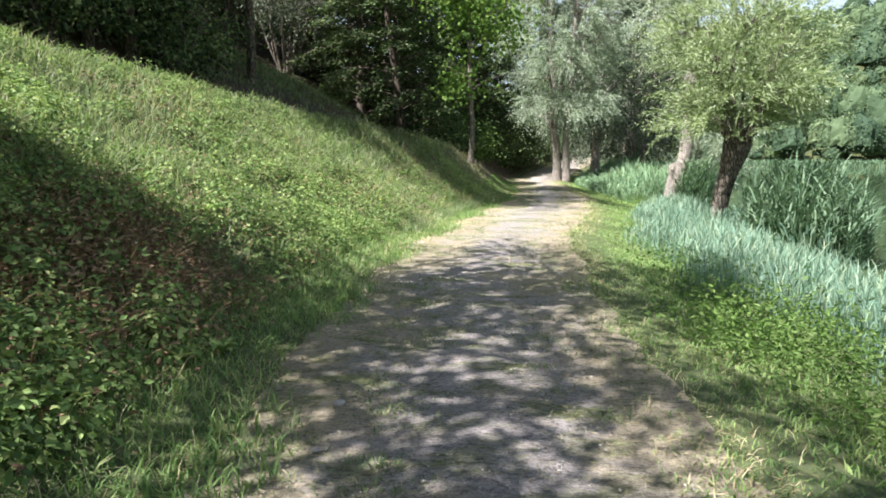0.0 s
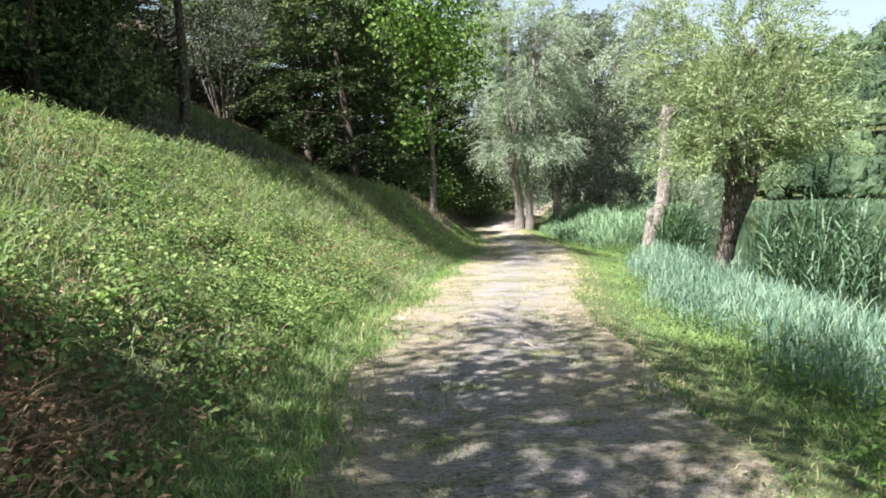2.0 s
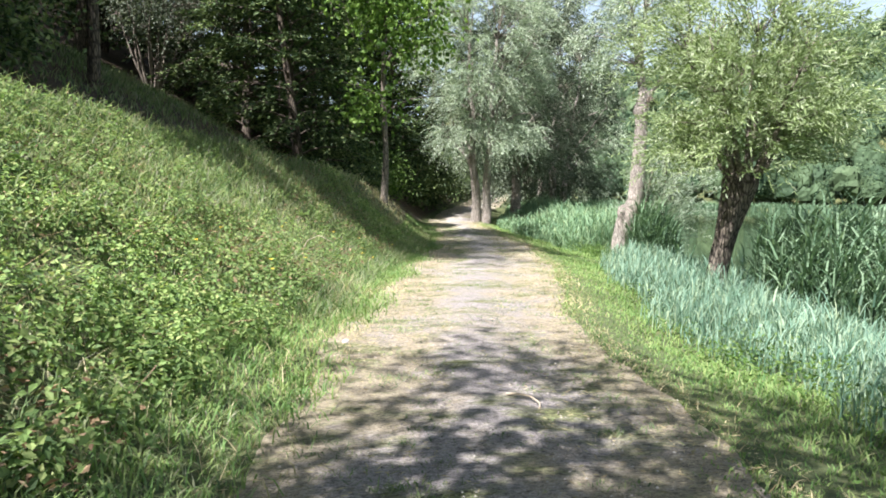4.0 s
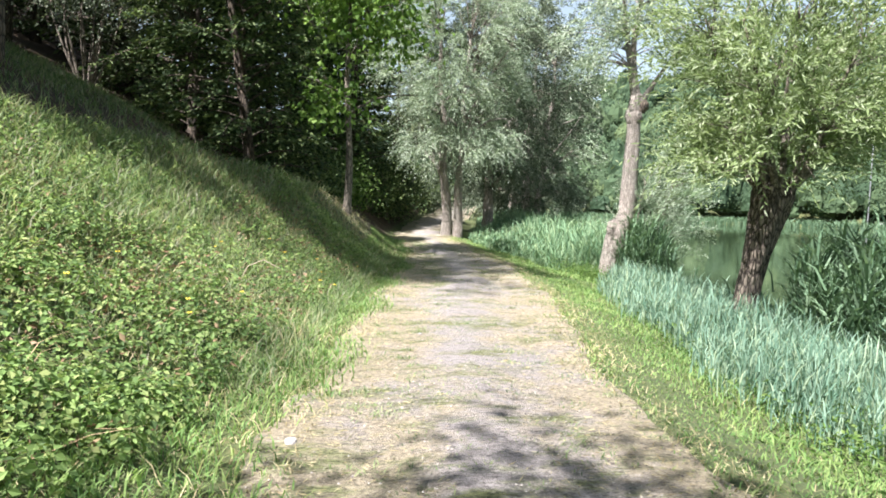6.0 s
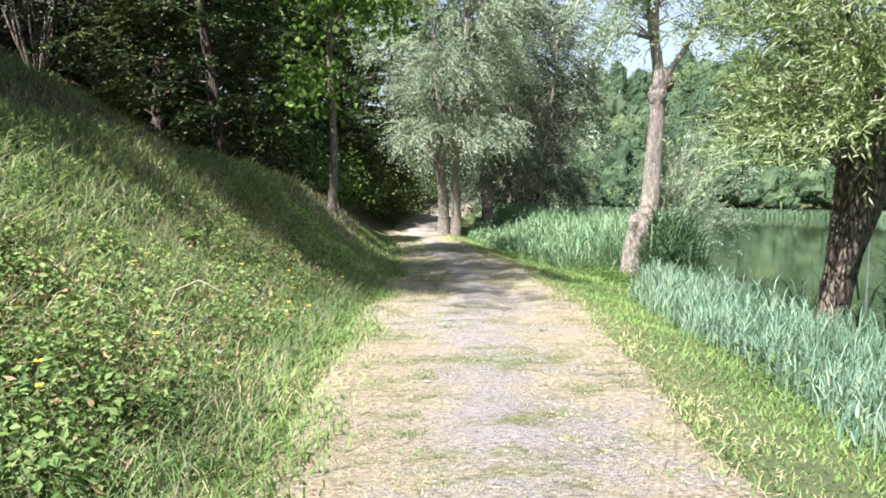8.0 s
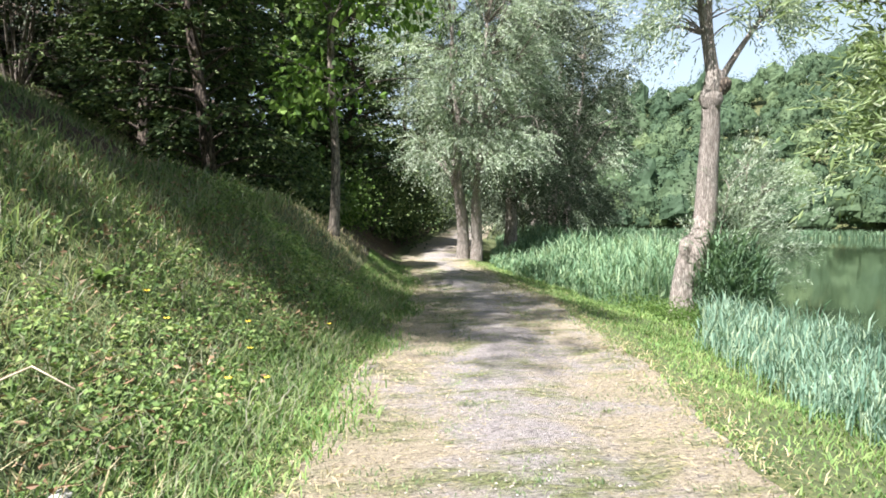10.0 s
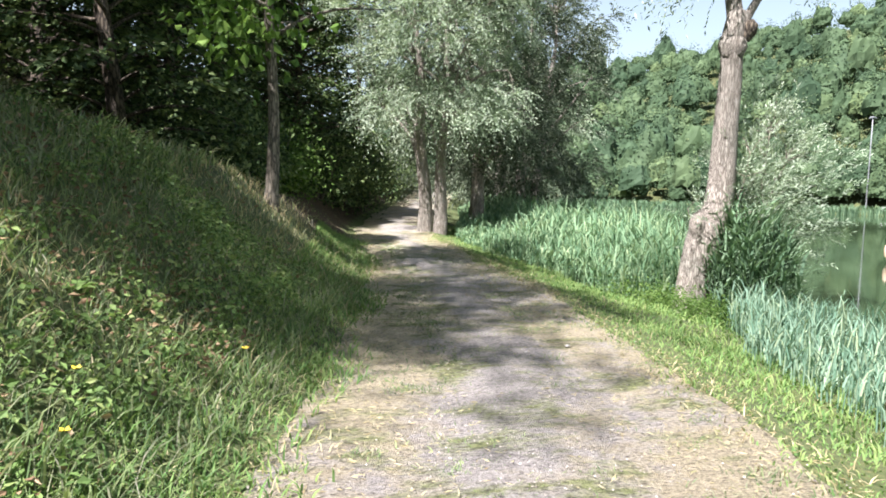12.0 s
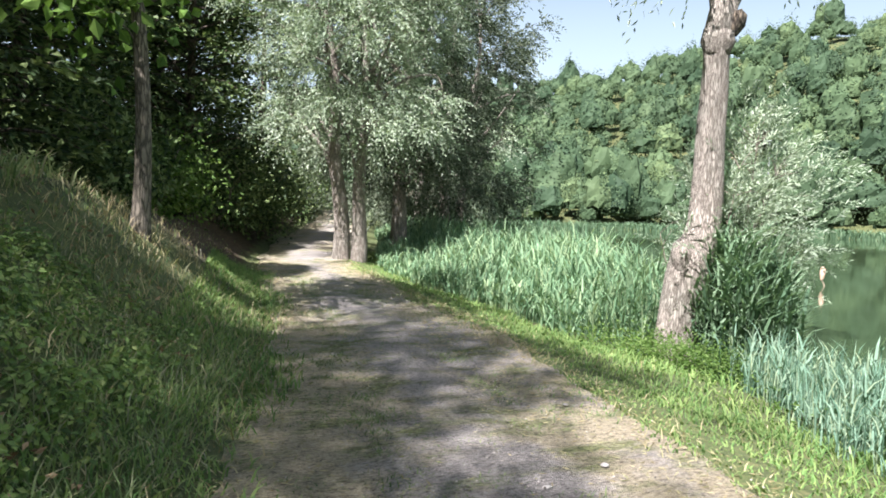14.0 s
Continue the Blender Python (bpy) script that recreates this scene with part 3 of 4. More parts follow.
def young_lime():
    """Slender broad-leaved tree on the bank, ivy-green shoots on its stem."""
    g = np.random.RandomState(77)
    x, y = 1.07, 27.8
    z = float(ground_z(x, y))
    root = thing("lime_tree", (x, y, z), "slender young tree with large bright leaves", "tree")
    hs = np.linspace(-0.2, 8.2, 18)
    pts = np.stack([0.05 * np.sin(hs * 1.2), 0.05 * np.cos(hs), hs], 1)
    part("trunk", mesh_np("trunk", *tube(pts, np.interp(hs, [-0.2, 0, 2, 8.2], [0.13, 0.11, 0.09, 0.03]), 12, 0.06, 3, 0.2), BARK_GREY), root)
    hub = [pts[5:]]
    for j in range(13):
        s = pts[6 + j % 11]
        a = j * 2.4
        e = s + np.array([math.cos(a), math.sin(a), 0]) * g.uniform(0.9, 2.0) + [0, 0, g.uniform(0.1, 0.9)]
        p = curve_pts(s, e, 6, 0.15, g)
        hub.append(p[1:])
        part("limb", mesh_np("limb", *tube(p, np.linspace(0.04, 0.01, 6), 6), BARK_GREY), root)
    cl = np.concatenate([clump_centres(g, 120, (0.1, 0, 6.6), (2.0, 2.0, 3.0), 0.35, 9, 0.55), clump_centres(g, 12, (-0.5, -0.2, 3.1), (0.8, 0.7, 0.5), 0.4, 12)])
    twigs(twig_mesh("twigwork", g, cl, np.concatenate(hub), BARK_GREY, 0.014), root)
    part("crown", crown_mesh("crown", g, cl, 30, 0.36, 0.19, 0.15, LIME, 0.6), root, "large bright green leaves")


leaning_willow()
pollard(7.0, 18.15, 12, 0.15, 340, 1.0)
young_lime()
tall_willow(6.1, 36.7, 31, [(-0.26, -0.1, 0.22, -0.5), (0.12, -0.25, 0.2, 0.3)], 11.5, 3.0, 2.9, 400, "twin-trunked silver willow at the path edge", 190, None, 0.68)
tall_willow(8.3, 39.5, 32, [(0, 0, 0.26, 0.4)], 12.0, 3.2, 2.4, 300, "dark grey-green willow in the reeds", 150, ALDER, 0.78)
tall_willow(11.3, 43.0, 33, [(0, 0, 0.25, 0.3), (0.7, 0.4, 0.2, 0.9)], 13.0, 3.9, 1.8, 330, "dark grey-green willow in the reeds", 130, ALDER, 0.85)
tall_willow(12.5, 49.0, 34, [(0, 0, 0.3, 0.2)], 12.5, 4.2, 1.0, 300, "dark grey-green willow on the shore", 85, ALDER, 1.35)
tall_willow(16.0, 57.0, 35, [(0, 0, 0.3, 0.2)], 9.5, 4.6, 0.6, 260, "round silver willow on the shore", 85, None, 1.4)

# ---- woodland on the slope ----


def wood_tree_model(seed, height, radius, low, gap=0.55, per=72, spread=0.5, clumps=88):
    g = np.random.RandomState(seed)
    root = thing("woodland_tree", (0, 0, 0), "dark dense woodland tree on the slope", "tree", "woodland trees")
    hs = np.linspace(-0.4, height * 0.85, 10)
    pts = np.stack([0.15 * np.sin(hs * 0.5 + seed), 0.15 * np.cos(hs * 0.4), hs], 1)
    part("trunk", mesh_np("trunk", *tube(pts, np.linspace(0.14, 0.05, 10), 9, 0.08, seed, 0.3), BARK_DARK), root)
    cl = np.concatenate([clump_centres(g, clumps, (0, 0, (height + low) / 2), (radius, radius, (height - low) / 2), 0.45, seed, gap),
                         clump_centres(g, 34, (0, 0, low + 0.8), (radius * 0.95, radius * 0.95, 0.9), 0.4, seed + 4)])
    twigs(twig_mesh("twigwork", g, cl, pts[2:], BARK_DARK, 0.025, 3), root)
    part("crown", crown_mesh("crown", g, cl, per, np.array([spread, spread, spread / 2]), 0.2, 0.12, WOODS, 0.45), root, "dark green leaves")
    return root


def bough_tree_model(seed, height, radius, low, boughs=52, per=175):
    """Forest tree whose leaves lie in flat, drooping layers along its boughs, dark between them."""
    g = np.random.RandomState(seed)
    root = thing("woodland_tree", (0, 0, 0), "dark dense woodland tree on the slope", "tree", "woodland trees")
    hs = np.linspace(-0.6, height * 0.9, 12)
    pts = np.stack([0.15 * np.sin(hs * 0.5 + seed), 0.15 * np.cos(hs * 0.4), hs], 1)
    part("trunk", mesh_np("trunk", *tube(pts, np.linspace(0.2, 0.04, 12), 9, 0.08, seed, 0.3), BARK_DARK), root)
    wood, at, along, face = [], [], [], []
    for k in range(boughs):
        q = (k + 0.5) / boughs
        h, a = low + (height - low) * q, k * 2.4 + g.uniform(-0.4, 0.4)
        reach = radius * (0.35 + 0.65 * math.sin(math.pi * min(1.0, 0.3 + 0.7 * q))) * g.uniform(0.65, 1.15)
        out, side = np.array([math.cos(a), math.sin(a), 0]), np.array([-math.sin(a), math.cos(a), 0])
        line = curve_pts((pts[0, 0], pts[0, 1], h - 0.3), out * reach + [0, 0, h + g.uniform(-0.7, 0.25)], 7, 0.35, g)
        wood.append(tube(line, np.linspace(0.045, 0.01, 7), 4))
        t = g.uniform(0.25, 1.0, per) ** 0.8
        p = np.stack([np.interp(t, np.linspace(0, 1, 7), line[:, c]) for c in range(3)], 1)
        lat = g.normal(0, 0.42, per) * (0.35 + 0.65 * np.sin(np.pi * t))
        p = p + side * lat[:, None] + out * g.normal(0, 0.12, (per, 1))
        p[:, 2] += g.normal(0, 0.07, per) - 0.3 * np.abs(lat)
        at.append(p)
        f = unit(g.normal(0, 0.42, (per, 3)) + [0, 0, 1.0] + out * 0.25)
        face.append(f)
        w = out + side * np.sign(lat)[:, None] * 0.9 + g.normal(0, 0.35, (per, 3)) + [0, 0, -0.3]
        along.append(unit(w - f * np.sum(w * f, 1, keepdims=True)))
    at, along, face = np.concatenate(at), np.concatenate(along), np.concatenate(face)
    v, f = stack(wood)
    twigs(mesh_np("twigwork", v, f, BARK_DARK), root)
    n = len(at)
    v, f = leaf_quads(g, at, along, g.uniform(0.12, 0.24, n), g.uniform(0.07, 0.14, n), 0.2, face)
    part("crown", mesh_np("crown", v, f, WOODS, False), root, "dark green leaves in layers")
    return root


models = [bough_tree_model(101, 12, 3.2, 1.5), bough_tree_model(102, 10.5, 3.0, 0.4, 74), bough_tree_model(103, 13.5, 3.6, 2.2)]
g = np.random.RandomState(5)
# the wood's edge above the crest, with boughs to the ground
edge_spots = [(-1.9, 30.2), (-3.6, 33.0), (-1.5, 35.4), (-0.2, 39.6), (1.2, 43.5), (1.6, 49.0), (4.4, 56.5), (-4.6, 38.0), (2.1, 41.0), (-3.0, 42.0)]
# deeper in the wood
deep_spots = [(-11.2, 27.6), (-9.6, 22.6), (-8.3, 18.2), (-10.6, 14.2), (-12.8, 18.0), (-13.2, 22.5), (-16.8, 29.5), (-16, 24), (-16.5, 35), (-11.5, 41.5), (-7.8, 43), (-13, 47), (-9, 49), (-4, 45), (-2.5, 51), (-7.0, 39.5), (-10.5, 36.5),
              (-17, 18), (-19, 28), (-20, 40), (-6.5, 55), (1, 57), (6.5, 60), (9, 67), (13, 72), (17, 70), (-1, 63), (-18, 50), (-12, 56), (-21, 10), (-24, 2)]
first = [True, True, True]
for i, (x, y) in enumerate(edge_spots + deep_spots):
    k, size = (1, g.uniform(0.9, 1.1)) if i < len(edge_spots) + 5 else (i % 3, g.uniform(0.95, 1.25))
    m = Matrix.Translation((x, y, float(ground_z(x, y)) - 0.1)) @ pose(0, 0, 0, g.uniform(-3, 3), g.uniform(-3, 3), g.uniform(0, 360)) @ Matrix.Scale(size, 4)
    if first[k]:
        models[k].matrix_basis, first[k] = m, False
    else:
        copy_thing(models[k], m)


# high-crowned trees added with crowns out of view, to shade the slope and the path
tall_model = wood_tree_model(104, 13.0, 3.2, 4.6, 0.8, 52, 0.34, 66)
tagged(tall_model, "high-crowned tree added to shade the bank and path")
tall_model.matrix_basis = Matrix.Translation((-4.0, 4.5, float(ground_z(-4.0, 4.5)) - 0.1))
copy_thing(tall_model, Matrix.Translation((-6.3, 1.9, float(ground_z(-6.3, 1.9)) - 0.1)) @ pose(0, 0, 0, 0, 0, 250))
copy_thing(tall_model, Matrix.Translation((-3.7, -1.4, float(ground_z(-3.7, -1.4)) - 0.1)) @ pose(0, 0, 0, 0, 0, 130))
for k, (x, y) in enumerate([(-9.0, 26.0), (-8.0, 19.6), (-6.3, 23.4), (-7.4, 21.4), (-7.9, 16.6)]):
    copy_thing(tall_model, Matrix.Translation((x, y, float(ground_z(x, y)) - 0.1)) @ pose(0, 0, 0, 0, 0, 70 + 85 * k))
# small unseen tree, added only to shade the near bank
copy_thing(models[2], Matrix.Translation((-6.6, 3.7, float(ground_z(-6.6, 3.7)) - 0.1)) @ Matrix.Scale(0.38, 4))
# stilted trees with thin unseen crowns, added to dapple the path with shade
high_model = wood_tree_model(105, 22.5, 2.7, 16.0, 0.95, 34, 0.28, 60)
tagged(high_model, "very tall slender tree added to shade the path")
high_model.matrix_basis = Matrix.Translation((-9.2, 13.8, float(ground_z(-9.2, 13.8)) - 0.1))
for k, (x, y) in enumerate([(-8.6, 16.0), (-7.7, 17.8)]):
    copy_thing(high_model, Matrix.Translation((x, y, float(ground_z(x, y)) - 0.1)) @ pose(0, 0, 0, 0, 0, 100 + 90 * k))


def bare_shrub():
    """Many-stemmed grey shrub on the upper slope."""
    g = np.random.RandomState(61)
    x, y = -7.4, 34.3
    root = thing("hazel_shrub", (x, y, float(ground_z(x, y))), "many-stemmed grey hazel shrub on the shady slope", "shrub")
    hub = []
    for k in range(14):
        a = k * 0.45 + g.uniform(-0.2, 0.2)
        sp = g.uniform(0.3, 1.6)
        p = curve_pts((0.15 * math.cos(a), 0.15 * math.sin(a), -0.1), (sp * math.cos(a), sp * math.sin(a), g.uniform(3, 4.6)), 8, 0, g)
        hub.append(p[2:])
        part("stem", mesh_np("stem", *tube(p, np.linspace(0.05, 0.012, 8), 6), BARK_GREY), root)
    cl = clump_centres(g, 260, (0.9, 0, 3.7), (3.6, 2.6, 2.6), 0.3, 62)
    twigs(twig_mesh("twigwork", g, cl, np.concatenate(hub), BARK_GREY, 0.01), root)
    part("crown", crown_mesh("crown", g, cl, 40, 0.36, 0.12, 0.07, ALDER, 0.3), root)


bare_shrub()


def bush_model(seed, mat=None, label="dark leafy thicket bush at the wood edge"):
    """Low dark thicket bush of the glade and the wood's edge."""
    g = np.random.RandomState(seed)
    root = thing("thicket_bush", (0, 0, 0), label, "shrub", "thicket bushes")
    hub = []
    for k in range(6):
        a = k * 1.05
        p = curve_pts((0, 0, -0.1), (0.7 * math.cos(a), 0.7 * math.sin(a), g.uniform(1.2, 2.0)), 6, 0, g)
        hub.append(p)
        part("stem", mesh_np("stem", *tube(p, np.linspace(0.04, 0.01, 6), 5), BARK_GREY), root)
    cl = clump_centres(g, 60, (0, 0, 1.1), (1.5, 1.5, 1.2), 0.3, seed)
    twigs(twig_mesh("twigwork", g, cl, np.concatenate(hub), BARK_GREY, 0.01, 2), root)
    part("crown", crown_mesh("crown", g, cl, 60, 0.3, 0.13, 0.08, mat or WOODS, 0.2), root)
    return root


bushes = [bush_model(201), bush_model(202)]
g = np.random.RandomState(15)
placed = [False, False]
for off, gap, y, stop in ((3.6, 2.2, 9.0, 20.0), (6.5, 2.6, 9.0, 23.0), (1.6, 2.4, 31.0, 52.0), (-0.6, 2.0, 39.0, 62.0)):
    while y < stop:
        x = float(left_edge(y)) - float(np.interp(y, YY, CREST)) - off + g.uniform(-0.4, 0.4)
        k = int(g.randint(2))
        m = Matrix.Translation((x, y, float(ground_z(x, y)) - 0.05)) @ pose(0, 0, 0, 0, 0, g.uniform(0, 360))
        if not placed[k]:
            bushes[k].matrix_basis, placed[k] = m, True
        else:
            copy_thing(bushes[k], m)
        y += gap * g.uniform(0.8, 1.3)


for k, (x, y) in enumerate([(1.1, 36.4)]):
    bush_model(203 + k, HERB, "yellow-green bush under the trees beside the path").location = (x, y, float(ground_z(x, y)) - 0.05)


def osier_sapling(x, y):
    """Thin young willow leaning over the water beside the big trunk."""
    g = np.random.RandomState(66)
    root = thing("osier_sapling", (x, y, float(ground_z(x, y))), "thin young willow bush over the water", "shrub")
    hub = []
    for k in range(9):
        a = -1.2 + k * 0.36 + g.uniform(-0.2, 0.2)
        p = curve_pts((0, 0, -0.1), (g.uniform(0.4, 1.9) * math.cos(a), g.uniform(0.3, 1.0) * math.sin(a), g.uniform(1.6, 4.2)), 8, 0.1, g)
        hub.append(p[2:])
        part("stem", mesh_np("stem", *tube(p, np.linspace(0.03, 0.008, 8), 6), BARK_GREY), root)
    cl = clump_centres(g, 190, (0.85, 0, 2.5), (1.45, 1.0, 2.1), 0.25, 67)
    twigs(twig_mesh("twigwork", g, cl, np.concatenate(hub), BARK_GREY, 0.008), root)
    part("crown", spray_mesh("crown", g, cl, (0.3, 0, 1.5), 6, 13, 0.45, 0.1, 0.024, WILLOW, 0.2, 0.5), root, "sparse pale willow leaves")


osier_sapling(9.3, 27.0)

# ---- grass, weeds, reeds ----


def sow(g, n, ya, yb, fa, fb, edge, sign, power=1.0):
    """Random places beside the path: fa to fb metres off its left (sign -1) or right (sign 1) edge."""
    y = ya + (yb - ya) * g.uniform(0, 1, n) ** power
    o = g.uniform(fa, fb, n)
    x = edge(y) + sign * o
    return x, y, o


def stuff(name, v, f, mat, label, category, attrs=()):
    return tagged(new(name, mesh_np(name, v, f, mat, False, attrs)), label, category, kind="stuff")


def roots(x, y, sink=0.02):
    on_path = (x > left_edge(y)) & (x < right_edge(y))
    return np.stack([x, y, np.where(on_path, np.interp(y, YY, RISE) + 0.01, ground_z(x, y)) - sink], 1)


g = np.random.RandomState(7)
# bank turf: patches of long grass, fresher towards the path
x, y, o = sow(g, 120000, -3, 40, 0.0, 6.4, left_edge, -1, 1.25)
thin_out = g.uniform(size=len(x)) > np.clip((y - 28.5) / 2, 0, 0.93)
thorny = np.clip(0.3 + 0.6 * (wave(x, y, 0.75, 37) + 0.42 * np.clip((20.5 - y) / 7, -1.8, 1)), 0, 1) * np.clip(o - 0.5, 0, 1)
keep = thin_out & (g.uniform(size=len(x)) > 0.5 * thorny) & (o < np.interp(y, YY, CREST) + 1.0) & (wave(x, y, 1.3, 31) + np.clip(o - 3, 0, 2) * 0.5 > g.uniform(-1.6, 0.5, len(x)))
bare = np.exp(-((x + 2.5) ** 2 + ((y - 5.8) * 0.7) ** 2) / 0.9) + np.exp(-((x + 3.2) ** 2 + (y - 3.6) ** 2) / 0.7)
keep &= g.uniform(size=len(x)) > 0.85 * bare
x, y, o = x[keep], y[keep], o[keep]
tall = np.clip(0.6 + 0.5 * wave(x, y, 0.8, 33), 0.25, 1.3) * np.clip(0.45 + o * 0.35, 0.4, 1.0)
v, f = blades(g, roots(x, y), g.uniform(0.12, 0.34, len(x)) * tall, g.uniform(0.006, 0.013, len(x)) * (1 + y / 40), g.uniform(0.1, 0.9, len(x)))
stuff("bank_grass", v, f, GRASS, "rough green meadow grass on the bank", "grass")
x, y, o = sow(g, 50000, 6, 30, 2.2, 6.4, left_edge, -1, 1.0)
keep = (o < np.interp(y, YY, CREST) + 1.0) & (wave(x, y, 1.0, 32) > g.uniform(-1.3, 0.6, len(x)))
x, y = x[keep], y[keep]
v, f = blades(g, roots(x, y), g.uniform(0.18, 0.46, len(x)), g.uniform(0.008, 0.015, len(x)) * (1 + y / 50), g.uniform(0.1, 0.8, len(x)))
stuff("bank_grass", v, f, GRASS, "long green grass on the upper bank", "grass")
x, y, o = sow(g, 32000, -3, 31, 0.0, 4.4, left_edge, -1, 1.25)
keep = (o < np.interp(y, YY, CREST) + 0.5) & (wave(x, y, 0.9, 35) > g.uniform(-0.7, 1.0, len(x)))
x, y = x[keep], y[keep]
v, f = blades(g, roots(x, y), g.uniform(0.1, 0.32, len(x)), g.uniform(0.003, 0.006, len(x)) * (1 + y / 30), g.uniform(0.3, 1.4, len(x)))
stuff("dry_grass", v, f, STRAW, "dry bleached grass stalks on the bank", "grass")
# thick turf where the brambles give out
x, y, o = sow(g, 22000, 13, 25, 0.2, 5.0, left_edge, -1, 1.0)
x, y = x[o < np.interp(y, YY, CREST)], y[o < np.interp(y, YY, CREST)]
v, f = blades(g, roots(x, y), g.uniform(0.14, 0.36, len(x)), g.uniform(0.006, 0.012, len(x)), g.uniform(0.2, 1.1, len(x)))
stuff("bank_grass", v, f, GRASS, "thick green turf on the bank", "grass")
# brambles and nettles: heaps of leafy growth with shaded hollows between them
x, y, o = sow(g, 4200, -2, 25, 0.6, 5.4, left_edge, -1, 1.1)
keep = wave(x, y, 0.75, 37) + 0.42 * np.clip((20.5 - y) / 7, -1.8, 1) > g.uniform(-1.0, 0.8, len(x))
keep &= g.uniform(size=len(x)) > 0.9 * np.exp(-((x + 2.6) ** 2 + ((y - 5.7) * 0.7) ** 2) / 0.8) + 0.8 * np.exp(-((x + 3.4) ** 2 + (y - 4.2) ** 2) / 0.5)
keep &= o < np.interp(y, YY, CREST) + 0.3
heaps = roots(x[keep], y[keep], 0.02)
r = g.uniform(0.1, 0.34, len(heaps)) * np.interp(heaps[:, 1], [10, 18], [1, 0.75])
which = np.repeat(np.arange(len(heaps)), (26 + 950 * r ** 2).astype(int))
d = unit(g.normal(size=(len(which), 3)))
d[:, 2] = np.abs(d[:, 2])
at = heaps[which] + d * np.stack([r, r, r * g.uniform(0.7, 1.35, len(r))], 1)[which] * g.uniform(0.7, 1.12, (len(which), 1))
face = unit(d + g.normal(size=d.shape) * 0.4 + [0, 0, 0.45])
along = unit(np.cross(face, g.normal(size=d.shape)))
size = g.uniform(0.032, 0.075, len(at)) * np.interp(at[:, 1], [8, 16], [1, 0.9])
v, f = leaf_quads(g, at, along, size, size * g.uniform(0.5, 0.75, len(at)), 0.2, face)
stuff("brambles", v, f, WEED, "heaped green brambles and nettles on the bank", "undergrowth")
# straw litter lying on the path, thickest towards its edges
n = 26000
y = -2 + 38 * g.uniform(0, 1, n) ** 1.35
u = np.sign(g.uniform(-1, 1, n)) * g.uniform(0, 1, n) ** 0.55
x = left_edge(y) + (right_edge(y) - left_edge(y)) * (0.5 + 0.54 * u)
z = np.interp(y, YY, RISE) + 0.012 + 0.02 * (1 - u ** 2)
along = unit(np.stack([g.normal(size=n), g.normal(size=n), g.uniform(-0.1, 0.35, n)], 1))
v, f = leaf_quads(g, np.stack([x, y, z], 1), along, g.uniform(0.02, 0.075, n), g.uniform(0.003, 0.006, n) * (1 + y / 35))
stuff("straw_litter", v, f, STRAW, "short dry straw lying along the path", "grass")
n = 760
y = -1 + 36 * g.uniform(0, 1, n) ** 1.1
t = np.where(g.uniform(size=n) < 0.5, g.normal(0.42, 0.1, n), g.uniform(0.04, 0.96, n))
x = left_edge(y) + (right_edge(y) - left_edge(y)) * t
size = np.repeat(g.uniform(0.4, 1.3, n), 50)
x, y = np.repeat(x, 50), np.repeat(y, 50)
x, y = x + g.normal(0, 0.13, len(x)) * size, y + g.normal(0, 0.08, len(x)) * size
v, f = blades(g, np.stack([x, y, np.interp(y, YY, RISE) + 0.004], 1), g.uniform(0.025, 0.07, len(x)), g.uniform(0.005, 0.01, len(x)), g.uniform(0.4, 2.0, len(x)))
stuff("path_tufts", v, f, GRASS, "small mossy grass tufts growing in the gravel", "grass")
# bleached grass where the turf meets the path
x, y, o = sow(g, 15000, -2, 34, -0.35, 0.7, left_edge, -1, 1.25)
x2, y2, o2 = sow(g, 7000, -2, 34, -0.4, 0.3, right_edge, 1, 1.25)
x, y = np.append(x, x2), np.append(y, y2)
keep = wave(x, y, 1.7, 85) > g.uniform(-0.9, 0.9, len(x))
x, y = x[keep], y[keep]
v, f = blades(g, roots(x, y), g.uniform(0.04, 0.13, len(x)), g.uniform(0.004, 0.008, len(x)) * (1 + y / 40), g.uniform(0.3, 1.8, len(x)))
stuff("dry_fringe", v, f, STRAW, "bleached grass along the path edges", "grass")
# loose gravel
n = 9000
y = -1.5 + 27 * g.uniform(0, 1, n) ** 1.3
u = np.clip(g.normal(0.05, 0.42, n), -1, 1)
x = left_edge(y) + (right_edge(y) - left_edge(y)) * (0.5 + 0.5 * u)
c = np.stack([x, y, np.interp(y, YY, RISE) + 0.012 + 0.02 * (1 - u ** 2)], 1)
r = g.uniform(0.003, 0.009, n)[:, None]
tip = [c + r * np.array(q) * g.uniform(0.7, 1.4, (n, 1)) for q in ((1, 0, 0), (0, 1, 0), (-1, 0, 0), (0, -1, 0), (0, 0, 0.7), (0, 0, -0.5))]
v = np.stack(tip, 1).reshape(-1, 3)
k = np.arange(n)[:, None] * 6
f = np.concatenate([k + q for q in ([0, 1, 4], [1, 2, 4], [2, 3, 4], [3, 0, 4], [1, 0, 5], [2, 1, 5], [3, 2, 5], [0, 3, 5])])
stuff("gravel", v, f, GRAVEL, "loose grey gravel on the path", "gravel")
